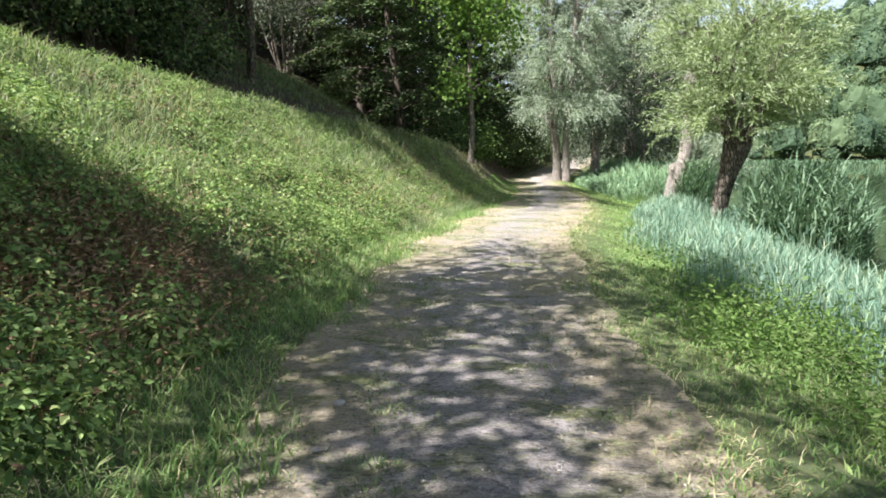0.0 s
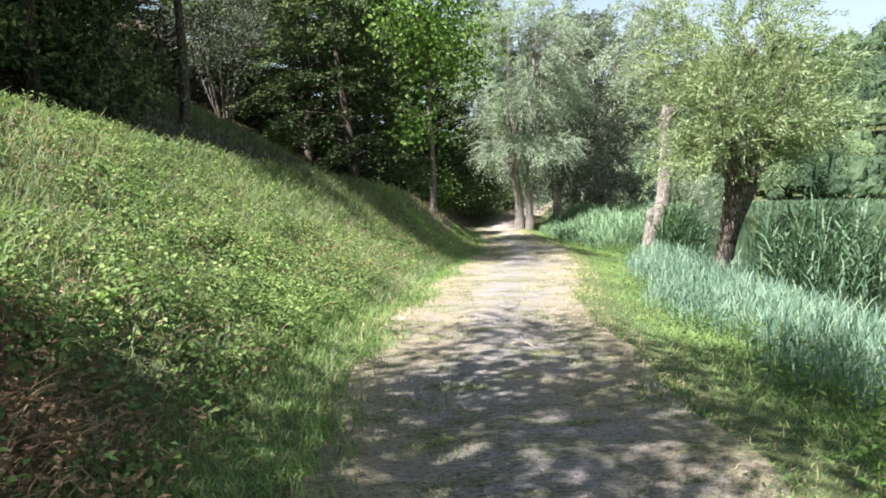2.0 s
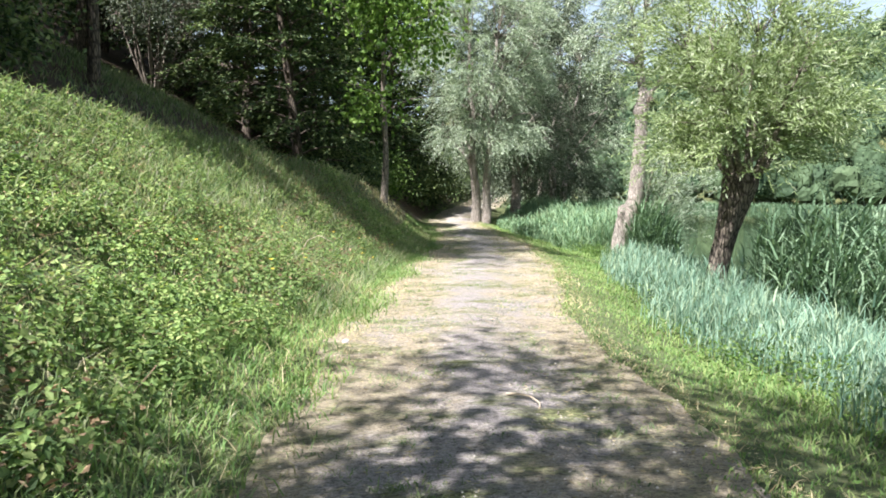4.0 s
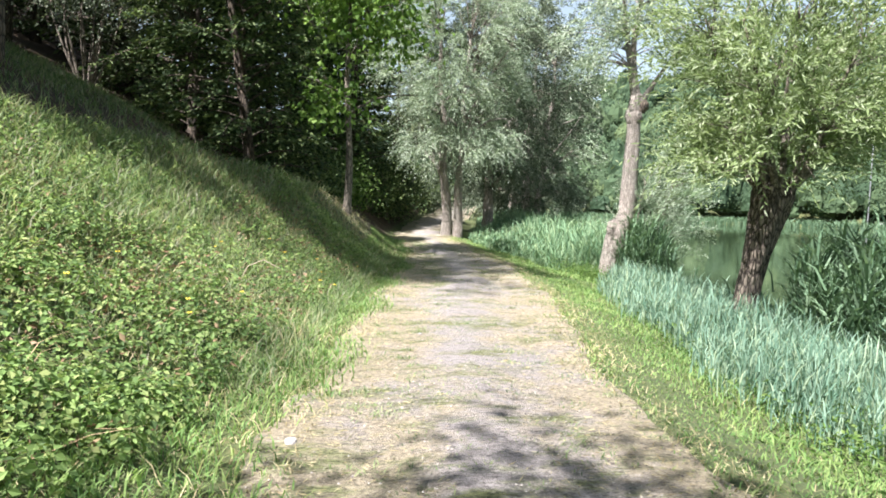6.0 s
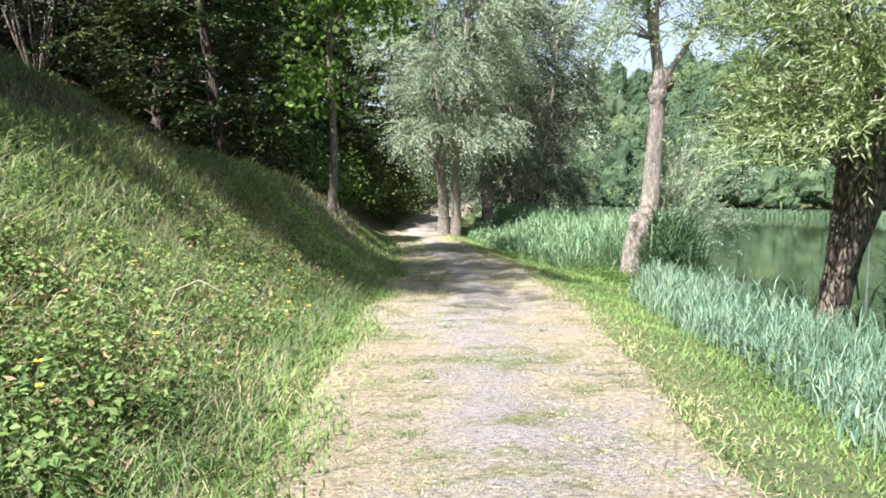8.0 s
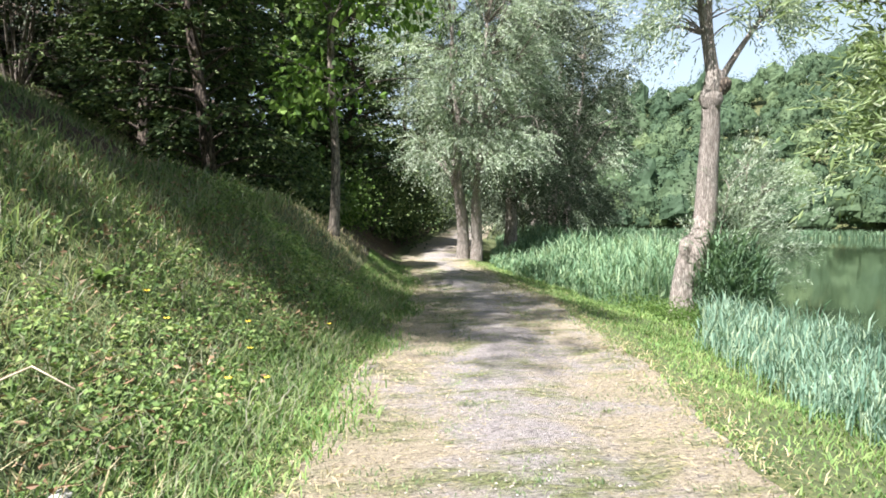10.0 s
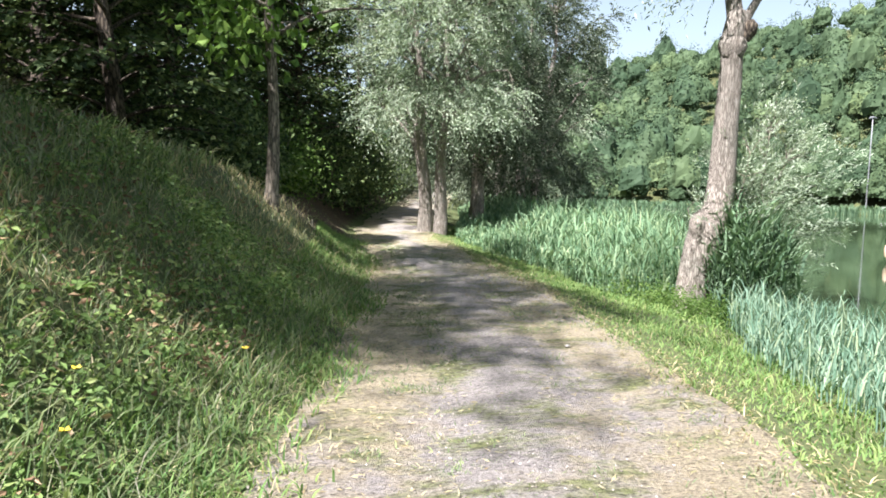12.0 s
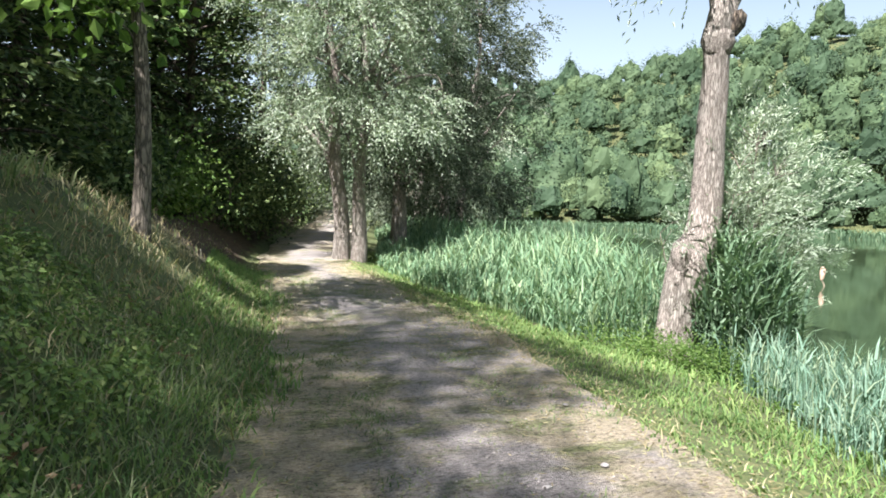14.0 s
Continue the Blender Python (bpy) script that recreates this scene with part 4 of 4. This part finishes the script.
# dead bramble stems low on the bank
x, y, o = sow(g, 5200, 0, 22, 0.7, 3.6, left_edge, -1, 1.5)
keep = wave(x, y, 0.8, 39) > g.uniform(-0.3, 1.0, len(x))
x, y = x[keep], y[keep]
x, y = np.append(x, g.normal(-2.5, 0.6, 1500)), np.append(y, g.normal(5.8, 0.8, 1500))
x, y = np.append(x, g.normal(-3.1, 0.5, 700)), np.append(y, g.normal(3.8, 0.6, 700))
keep = x < left_edge(y) - 0.55
x, y = x[keep], y[keep]
v, f = blades(g, roots(x, y, 0.0), g.uniform(0.2, 0.65, len(x)), g.uniform(0.006, 0.012, len(x)), g.uniform(0.8, 3.5, len(x)), 0.7)
stuff("dead_stems", v, f, DEAD, "brown dead bramble stems on the bank", "undergrowth")
# brown fallen leaves and dead bramble leaves caught in the bank
x, y, o = sow(g, 26000, -2, 26, 0.5, 4.8, left_edge, -1, 1.3)
keep = wave(x, y, 1.5, 43) > g.uniform(-0.5, 0.7, len(x))
x, y = x[keep], y[keep]
x, y = np.append(x, g.normal(-2.65, 0.5, 5200)), np.append(y, g.normal(5.6, 0.9, 5200))
keep = x < left_edge(y) - 0.35
at = roots(x[keep], y[keep], -0.03)
at[:, 2] += g.uniform(0, 0.15, len(at))
v, f = leaf_quads(g, at, unit(g.normal(size=at.shape) * [1, 1, 0.4]), g.uniform(0.03, 0.085, len(at)), g.uniform(0.016, 0.04, len(at)))
stuff("dead_leaves", v, f, DEAD, "brown dead leaves caught among the brambles", "leaves")
# sunlit dry grass of the clearing above the crest
x, y, o = sow(g, 30000, 18, 38, 3.2, 13.0, left_edge, -1, 1.0)
keep = (o > np.interp(y, YY, CREST) + 0.5) & (g.uniform(size=len(x)) < 0.12 + 1.5 * np.exp(-((x + 6.1) / 1.7) ** 2 - ((y - 29) / 4.5) ** 2))
x, y = x[keep], y[keep]
v, f = blades(g, roots(x, y), g.uniform(0.15, 0.4, len(x)), g.uniform(0.015, 0.03, len(x)), g.uniform(0.2, 1.0, len(x)))
stuff("clearing_grass", v, f, GRASS, "yellowing grass on the wooded slope", "grass")
# mown verge on the lake side, and the fringe at the foot of the bank
x, y, o = sow(g, 90000, -2, 40, -0.4, 3.0, right_edge, 1, 1.25)
keep = g.uniform(size=len(x)) < np.where(o > np.interp(y, [20, 24, 27, 31], [1.8, 2.6, 2.0, 1.2]), 0, np.clip(1.5 - o / 1.8, 0.35, 1)) * np.clip((o + 0.42 + 0.25 * wave(x, y, 2.2, 81)) / 0.5, 0, 1) ** 1.5
x, y, o = x[keep], y[keep], o[keep]
v, f = blades(g, roots(x, y), g.uniform(0.05, 0.13, len(x)) * (0.6 + 0.9 * np.clip(o - 0.3, 0, 1.5)), g.uniform(0.006, 0.012, len(x)) * (1 + y / 40), g.uniform(0.1, 1.0, len(x)))
q = g.uniform(size=len(x)) < 0.04
v2, f2 = blades(g, roots(x[q], y[q]), g.uniform(0.05, 0.16, q.sum()), g.uniform(0.004, 0.008, q.sum()) * (1 + y[q] / 40), g.uniform(0.2, 1.4, q.sum()))
stuff("dry_verge_grass", v2, f2, STRAW, "dry yellow blades in the verge grass", "grass")
stuff("verge_grass", v, f, VERGE, "short bright green grass on the lakeside verge", "grass")
x, y, o = sow(g, 46000, -2, 34, -0.45, 0.9, left_edge, -1, 1.25)
keep = g.uniform(size=len(x)) < np.clip((o + 0.45 + 0.25 * wave(x, y, 2.2, 83)) / 0.6, 0, 1) ** 1.5
x, y, o = x[keep], y[keep], o[keep]
v, f = blades(g, roots(x, y), g.uniform(0.06, 0.18, len(x)), g.uniform(0.006, 0.012, len(x)) * (1 + y / 40), g.uniform(0.1, 1.0, len(x)))
stuff("fringe_grass", v, f, VERGE, "bright green grass fringe at the foot of the bank", "grass")


# bright herbs among the verge and round the foot of the big willow
x, y, o = sow(g, 300, 1, 24, 1.0, 2.2, right_edge, 1, 1.2)
keep = wave(x, y, 1.0, 41) > g.uniform(-0.2, 1.0, len(x))
hx, hy = np.append(x[keep], g.normal(7.9, 0.6, 130)), np.append(y[keep], g.normal(25.8, 0.45, 130))
hx, hy = np.append(hx, g.normal(2.95, 0.4, 130)), np.append(hy, g.normal(5.6, 1.1, 130))
cl = roots(hx, hy, -0.08)
cl[:, 2] += g.uniform(0, 0.22, len(cl)) + 0.25 * g.uniform(0, 1, len(cl)) ** 3 * (cl[:, 1] < 9)
at, way = crown_points(g, cl, 44, np.array([0.2, 0.2, 0.11]))
along = unit(way * [1, 1, 0.4] + g.normal(size=at.shape) * 0.4 + [0, 0, 0.15])
v, f = leaf_quads(g, at, along, g.uniform(0.035, 0.075, len(at)), g.uniform(0.016, 0.034, len(at)))
stuff("verge_herbs", v, f, HERB, "bright green nettles and herbs on the verge", "undergrowth")


def reed_bed(name, x, y, height, g, leaves, label, wide=0.013, mat=None, lean=(0.12, 0.7), droop=0.35):
    """Reeds: a thin stem each with long arching leaves up its length."""
    z = np.maximum(ground_z(x, y), LAKE - 0.3)
    n = len(x)
    base = np.stack([x, y, z], 1)
    parts = [blades(g, base, height, np.full(n, 0.009) * (1 + y / 50), g.uniform(0, 0.16, n), 0.06)]
    for k in range(leaves):
        h = (0.08 + 0.86 * (k + g.uniform(0, 1, n)) / leaves)
        parts.append(blades(g, base + np.stack([g.normal(0, 0.02, n), g.normal(0, 0.02, n), height * h * 0.95], 1), height * g.uniform(0.2, 0.36, n) + 0.06,
                            wide * g.uniform(0.7, 1.3, n) * (1 + y / 50), g.uniform(*lean, n), droop))
    v, f = stack(parts)
    return stuff(name, v, f, mat or REED, label, "reeds")


x, y, o = sow(g, 19500, 0.5, 25.5, 0.8, 5.4, right_edge, 1, 1.0)
keep = (o > np.interp(y, [4, 8, 18, 22, 25], [1.7, 1.4, 1.05, 1.4, 3.0]) + 0.45 * wave(x, y, 1.2, 71) + np.abs(g.normal(0, 0.35, len(x)))) & (np.hypot(x - 7.0, y - 18.15) > 0.5)
x, y, o = x[keep], y[keep], o[keep]
reed_bed("reed_bed", x, y, g.uniform(0.45, 0.85, len(x)) * np.interp(o, [0.9, 2.3, 5], [0.4, 1.0, 1.15]), g, 4, "dense short blue-green reeds at the water edge", 0.0105)
x, y, o = sow(g, 9400, 26.8, 48, 0.6, 7.0, right_edge, 1, 1.0)
keep = (x < 9.6 + (y - 27) * 0.42) & (o > np.interp(y, [27, 31, 35, 40], [1.9, 1.0, 0.8, 0.8]) + 0.3 * wave(x, y, 1.0, 73))
x, y, o = x[keep], y[keep], o[keep]
reed_bed("reed_bed", x, y, g.uniform(1.3, 2.1, len(x)) * np.interp(o, [0.7, 1.8, 3.4, 6], [0.16, 0.42, 0.9, 1.1]), g, 5, "tall green reeds between path and lake", 0.017, REED_TALL, (0.2, 0.9), 0.45)
for cx, cy, r, n, h in ((8.75, 17.0, 1.4, 760, 2.5), (9.45, 26.3, 0.85, 420, 2.3)):
    a, q = g.uniform(0, 6.283, n), r * np.sqrt(g.uniform(0, 1, n))
    x, y = cx + q * np.cos(a), cy + q * np.sin(a)
    reed_bed("reed_clump", x, y, g.uniform(0.7, 1.1, n) * h * (1.1 - 0.4 * (q / r) ** 2), g, 9, "tall leafy reed clump beside a willow", 0.028, CANE, (0.2, 0.9), 0.5)
x, y, o = sow(g, 60, 14, 24, 4.0, 5.4, right_edge, 1)
reed_bed("tall_reeds", x, y, g.uniform(1.0, 1.5, len(x)), g, 6, "scattered taller reeds over the water edge", 0.026)


# ---- across the lake ----
def far_reeds():
    g = np.random.RandomState(91)
    th = np.radians(g.uniform(10, 100, 9000))
    r = np.interp(th, SHORE_A, SHORE_R) + g.uniform(0.2, 4, 9000) + 1.0 * wave(th * 30, th * 7, 1, 92)
    x, y = 28 + r * np.cos(th), 30 + r * np.sin(th)
    root = np.stack([x, y, np.full(len(x), LAKE - 0.05)], 1)
    v, f = blades(g, root, g.uniform(0.6, 1.5, len(x)), g.uniform(0.05, 0.11, len(x)), g.uniform(0.05, 0.4, len(x)))
    stuff("far_reeds", v, f, CANE, "pale reed fringe on the far shore", "reeds")


def hill_woods():
    """Crowns of the wooded hill, each a rough dome of leaf sprays, smaller and denser along the shore."""
    g = np.random.RandomState(93)
    vs = []
    n = 1600
    th = np.radians(g.uniform(14, 102, n))
    out = 5 + 112 * g.uniform(0, 1, n) ** 1.15
    r = np.interp(th, SHORE_A, SHORE_R) + out
    x, y = 28 + r * np.cos(th), 30 + r * np.sin(th)
    z = ground_z(x, y)
    rad = (1.5 + 2.3 * g.uniform(0, 1, n) ** 1.6) * np.interp(out, [5, 20], [0.85, 1.0])
    clear = (np.hypot(x - 64, y - 77.5) < 3) | (np.hypot(x - 77, y - 75) < 2.0)
    rad = np.where(clear, 0.35, rad)
    tall = np.where(g.uniform(size=n) < 0.07, g.uniform(1.6, 2.2, n), g.uniform(0.95, 1.5, n))
    per = 210
    d = unit(g.normal(size=(n, per, 3)))
    d[..., 2] = np.abs(d[..., 2]) * 1.35 - 0.4
    up = np.clip(d[..., 2], 0, 1)
    slim = np.where(tall > 1.55, 0.75, 1.0)[:, None] * (1 - 0.55 * up * (tall > 1.55)[:, None])
    lump = 0.84 + 0.24 * np.sin(d[..., 0] * 5 + x[:, None]) * np.sin(d[..., 1] * 5 + y[:, None]) + g.uniform(-0.12, 0.25, (n, per))
    at = d * (rad[:, None] * lump)[..., None]
    at = np.stack([at[..., 0] * slim, at[..., 1] * slim, at[..., 2] * tall[:, None]], -1)
    at = (at + np.stack([x, y, z + rad * tall * 0.75], 1)[:, None]).reshape(-1, 3)
    d = d.reshape(-1, 3)
    along = unit(np.cross(d, g.normal(size=d.shape)) + d * 0.15)
    el, az = np.linspace(-0.35, 1.5, 7), np.linspace(0, 6.283, 13)[:-1]
    e2, a2 = np.meshgrid(el, az, indexing="ij")
    core = np.stack([np.cos(e2) * np.cos(a2), np.cos(e2) * np.sin(a2), np.sin(e2)], -1).reshape(1, -1, 3)
    bulge = 0.62 + 0.12 * np.sin(core[..., 0] * 5 + x[:, None]) * np.sin(core[..., 1] * 5 + y[:, None]) + g.uniform(-0.1, 0.1, (n, core.shape[1]))
    core = core * (rad[:, None] * bulge)[..., None] * np.stack([np.ones(n), np.ones(n), tall], 1)[:, None] + np.stack([x, y, z + rad * tall * 0.75], 1)[:, None]
    i, j = np.meshgrid(np.arange(6), np.arange(12), indexing="ij")
    ring = np.stack([i * 12 + j, i * 12 + (j + 1) % 12, (i + 1) * 12 + (j + 1) % 12, (i + 1) * 12 + j], -1).reshape(-1, 4)
    core_f = (ring[None] + np.arange(n)[:, None, None] * 84).reshape(-1, 4)
    own = g.uniform(0, 1, n)
    big = 0.62 * np.repeat(rad * np.clip(np.hypot(x, y - 14) / 115, 0.5, 1), per) * g.uniform(0.13, 0.24, len(at))
    v, f = stack([leaf_quads(g, at, along, big, big * 0.8, 0.15, d), (core.reshape(-1, 3), core_f)])
    stuff("hill_woods", v, f, HILL, "broadleaved woods covering the far hillside", "trees", [("tint", np.append(np.repeat(own, per * 4), np.repeat(own, 84)))])


far_reeds()
hill_woods()


def lamp_pole(x, y):
    z = float(ground_z(x, y))
    root = thing("lamp_pole", (x, y, z), "thin grey lamp pole among the far trees", "lamp pole")
    metal = plain_mat("grey_metal", (0.2, 0.21, 0.22), (0.3, 0.31, 0.32), 3, 0.5, 0.3)
    part("pole", mesh_np("pole", *tube([(0, 0, -0.3), (0, 0, 5), (0, 0, 10)], [0.08, 0.065, 0.05], 10), metal), root)
    part("lamp_head", mesh_np("lamp_head", *tube([(-0.5, 0, 10), (0, 0, 10.1), (0.5, 0, 10)], [0.1, 0.13, 0.1], 8), metal), root)


def marker_float(x, y):
    root = thing("marker_float", (x, y, LAKE), "pale float on a snag in the lake", "float")
    skin = plain_mat("faded_float", (0.5, 0.33, 0.22), (0.65, 0.5, 0.38), 8, 0.6)
    part("float", mesh_np("float", *tube([(0, 0, 0.2), (0.02, 0, 0.28), (0.04, 0, 0.46), (0.05, 0, 0.6), (0.04, 0, 0.68)], [0.03, 0.07, 0.095, 0.085, 0.03], 12, 0.05), skin), root)
    part("stick", mesh_np("stick", *tube([(0.1, 0, -0.5), (0.14, 0, 0.04), (0.06, 0, 0.14), (0.02, 0, 0.28)], [0.03, 0.035, 0.03, 0.02], 7, 0.1), TWIG), root)



def hut(x, y):
    z = float(ground_z(x, y))
    root = thing("hut", (x, y, z), "small white hut on the far shore", "hut")
    wall_m, roof_m = plain_mat("white_render", (0.7, 0.69, 0.66), (0.82, 0.81, 0.78), 2), plain_mat("roof_tile", (0.3, 0.16, 0.1), (0.42, 0.24, 0.16), 5)
    bm = bmesh.new()
    bmesh.ops.create_cube(bm, size=1.0, matrix=Matrix.Translation((0, 0, 1.1)) @ Matrix.Diagonal((3.4, 2.6, 2.4, 1)))
    bmesh.ops.bevel(bm, geom=bm.edges[:], offset=0.04, segments=1, affect="EDGES")
    me = bpy.data.meshes.new("wall")
    bm.to_mesh(me)
    bm.free()
    me.materials.append(wall_m)
    part("wall", me, root)
    v = [(-1.9, -1.5, 2.25), (1.9, -1.5, 2.25), (1.9, 1.5, 2.25), (-1.9, 1.5, 2.25), (-1.9, 0, 3.2), (1.9, 0, 3.2), (1.9, 0, 3.1), (-1.9, 0, 3.1)]
    part("roof", mesh_np("roof", v, [(0, 1, 5, 4), (2, 3, 4, 5), (3, 2, 6, 7), (1, 0, 7, 6)], roof_m, False), root)
    root.rotation_euler, root.scale = (0, 0, 0.7), (0.6, 0.6, 0.75)


def railing(x, y):
    z = float(ground_z(x, y))
    root = thing("railing", (x, y, z), "low white railing on the far shore", "railing")
    white = plain_mat("weathered_white_paint", (0.42, 0.42, 0.4), (0.55, 0.55, 0.53), 4)
    for k in range(4):
        part("post", mesh_np("post", *tube([(k * 0.9, 0, -0.2), (k * 0.9, 0, 0.5), (k * 0.9, 0, 1.1)], [0.06, 0.06, 0.05], 8), white), root)
    for h in (0.45, 0.75, 1.05):
        part("rail", mesh_np("rail", *tube([(-0.2, 0, h), (1.3, 0, h), (2.9, 0, h)], [0.05, 0.05, 0.05], 8), white), root)
    root.rotation_euler, root.scale = (0, 0, -0.75), (0.8, 0.8, 0.55)


marker_float(23.0, 36.2)
lamp_pole(65.1, 78.8)
railing(62.6, 74.2)
hut(78.0, 76.0)

# ---- small things underfoot ----


def stone(x, y, size, seed):
    g = np.random.RandomState(seed)
    bm = bmesh.new()
    bmesh.ops.create_icosphere(bm, subdivisions=2, radius=size)
    for q in bm.verts:
        q.co = Vector((q.co.x * 1.3, q.co.y, q.co.z * 0.55)) * (1 + 0.12 * math.sin(q.co.x * 40 / size * 0.05 + seed) + g.uniform(-0.08, 0.08))
    me = bpy.data.meshes.new("stone")
    bm.to_mesh(me)
    bm.free()
    me.materials.append(STONE)
    on_path = float(left_edge(y)) < x < float(right_edge(y))
    ob = new("stone", me)
    ob.location = (x, y, (float(np.interp(y, YY, RISE)) + 0.02 if on_path else float(ground_z(x, y)) + 0.03))
    ob.rotation_euler = (0, 0, g.uniform(0, 6))
    tagged(ob, "pale weathered limestone lying by the path", "stone", "pale stones")


for k, (x, y, s) in enumerate([(-0.36, 12.07, 0.06), (3.27, 21.47, 0.032), (4.28, 22.91, 0.025), (3.78, 21.66, 0.03), (-0.62, 4.04, 0.045), (-0.64, 3.35, 0.025), (-0.55, 15.9, 0.07), (1.09, 15.71, 0.03)]):
    stone(x, y, s * 0.75, 300 + k)


def stick(name, pts, radius, label):
    tagged(new(name, mesh_np(name, *tube(pts, np.linspace(radius, radius * 0.4, len(pts)), 7, 0.1, 3), TWIG)), label, "twig")


zt = float(np.interp(9.9, YY, RISE)) + 0.045
stick("twig", [(0.76, 10.0, zt), (0.83, 9.95, zt + 0.015), (0.9, 9.86, zt + 0.02), (0.93, 9.74, zt + 0.01), (0.91, 9.66, zt)], 0.011, "bent pale twig lying on the path")
for k, (x, y, h, w) in enumerate([(-1.0, 16.1, 0.32, 0.5), (-1.15, 15.75, 0.25, -0.35)]):
    z = float(ground_z(x, y))
    stick("stalk", [(x, y, z - 0.02), (x + w * 0.25, y - 0.03, z + h * 0.75), (x + w * 0.6, y - 0.08, z + h), (x + w, y - 0.15, z + h * 0.7)], 0.008, "dry arching grass stalk on the bank")


def dock(x, y, seed, size):
    """Broad-leaved dock: a rosette of big pointed leaves."""
    g = np.random.RandomState(seed)
    root = thing("dock_plant", (x, y, float(ground_z(x, y))), "broad-leaved green dock on the bank", "plant", "docks on the bank")
    for k in range(9):
        a = k * 2.4 + g.uniform(-0.3, 0.3)
        ln, w, up = size * g.uniform(0.7, 1.2), size * g.uniform(0.3, 0.42), g.uniform(0.35, 1.1)
        v = []
        for t in np.linspace(0, 1, 7):
            r, h = ln * t * (1 - 0.1 * t), ln * up * t * (1.1 - 0.75 * t) + 0.02
            half = w * 0.5 * math.sin(math.pi * min(1, 0.06 + t * 0.94)) ** 0.8
            for sgn in (-1, 0, 1):
                v.append((r * math.cos(a) - sgn * half * math.sin(a), r * math.sin(a) + sgn * half * math.cos(a), h + abs(sgn) * half * 0.35))
        f = [(3 * i + c, 3 * i + c + 1, 3 * i + c + 4, 3 * i + c + 3) for i in range(6) for c in (0, 1)]
        part("leaf", mesh_np("leaf", v, f, WEED), root)


for k, (x, y, s) in enumerate([(-1.75, 4.55, 0.22), (-2.05, 4.75, 0.24), (-1.6, 4.95, 0.17), (-2.4, 4.3, 0.2), (-2.75, 8.2, 0.24), (-2.3, 6.9, 0.16), (-3.1, 7.2, 0.18), (-1.9, 3.6, 0.2), (-2.9, 12.6, 0.22), (-2.4, 13.4, 0.2), (-1.1, 18.6, 0.2), (-0.3, 20.4, 0.16)]):
    dock(x, y, 400 + k, s)


def buttercup(x, y, seed):
    g = np.random.RandomState(seed)
    root = thing("buttercup", (x, y, float(ground_z(x, y))), "small yellow flower in the bank grass", "flower", "yellow flowers")
    h = g.uniform(0.18, 0.3)
    part("stem", mesh_np("stem", *tube([(0, 0, 0), (0.01, 0, h * 0.5), (0.03, 0, h)], [0.004, 0.003, 0.003], 5), GRASS), root)
    for k in range(5):
        a = k * 1.257
        c, s = math.cos(a), math.sin(a)
        v = [(0.03, 0, h), (0.03 + 0.018 * c - 0.011 * s, 0.018 * s + 0.011 * c, h + 0.008), (0.03 + 0.03 * c, 0.03 * s, h + 0.014), (0.03 + 0.018 * c + 0.011 * s, 0.018 * s - 0.011 * c, h + 0.008)]
        part("petal", mesh_np("petal", v, [(0, 1, 2, 3)], FLOWER), root)


g = np.random.RandomState(88)
for k in range(14):
    y = g.uniform(12.5, 21)
    buttercup(float(left_edge(y)) - g.uniform(0.4, 1.9), y, 500 + k)
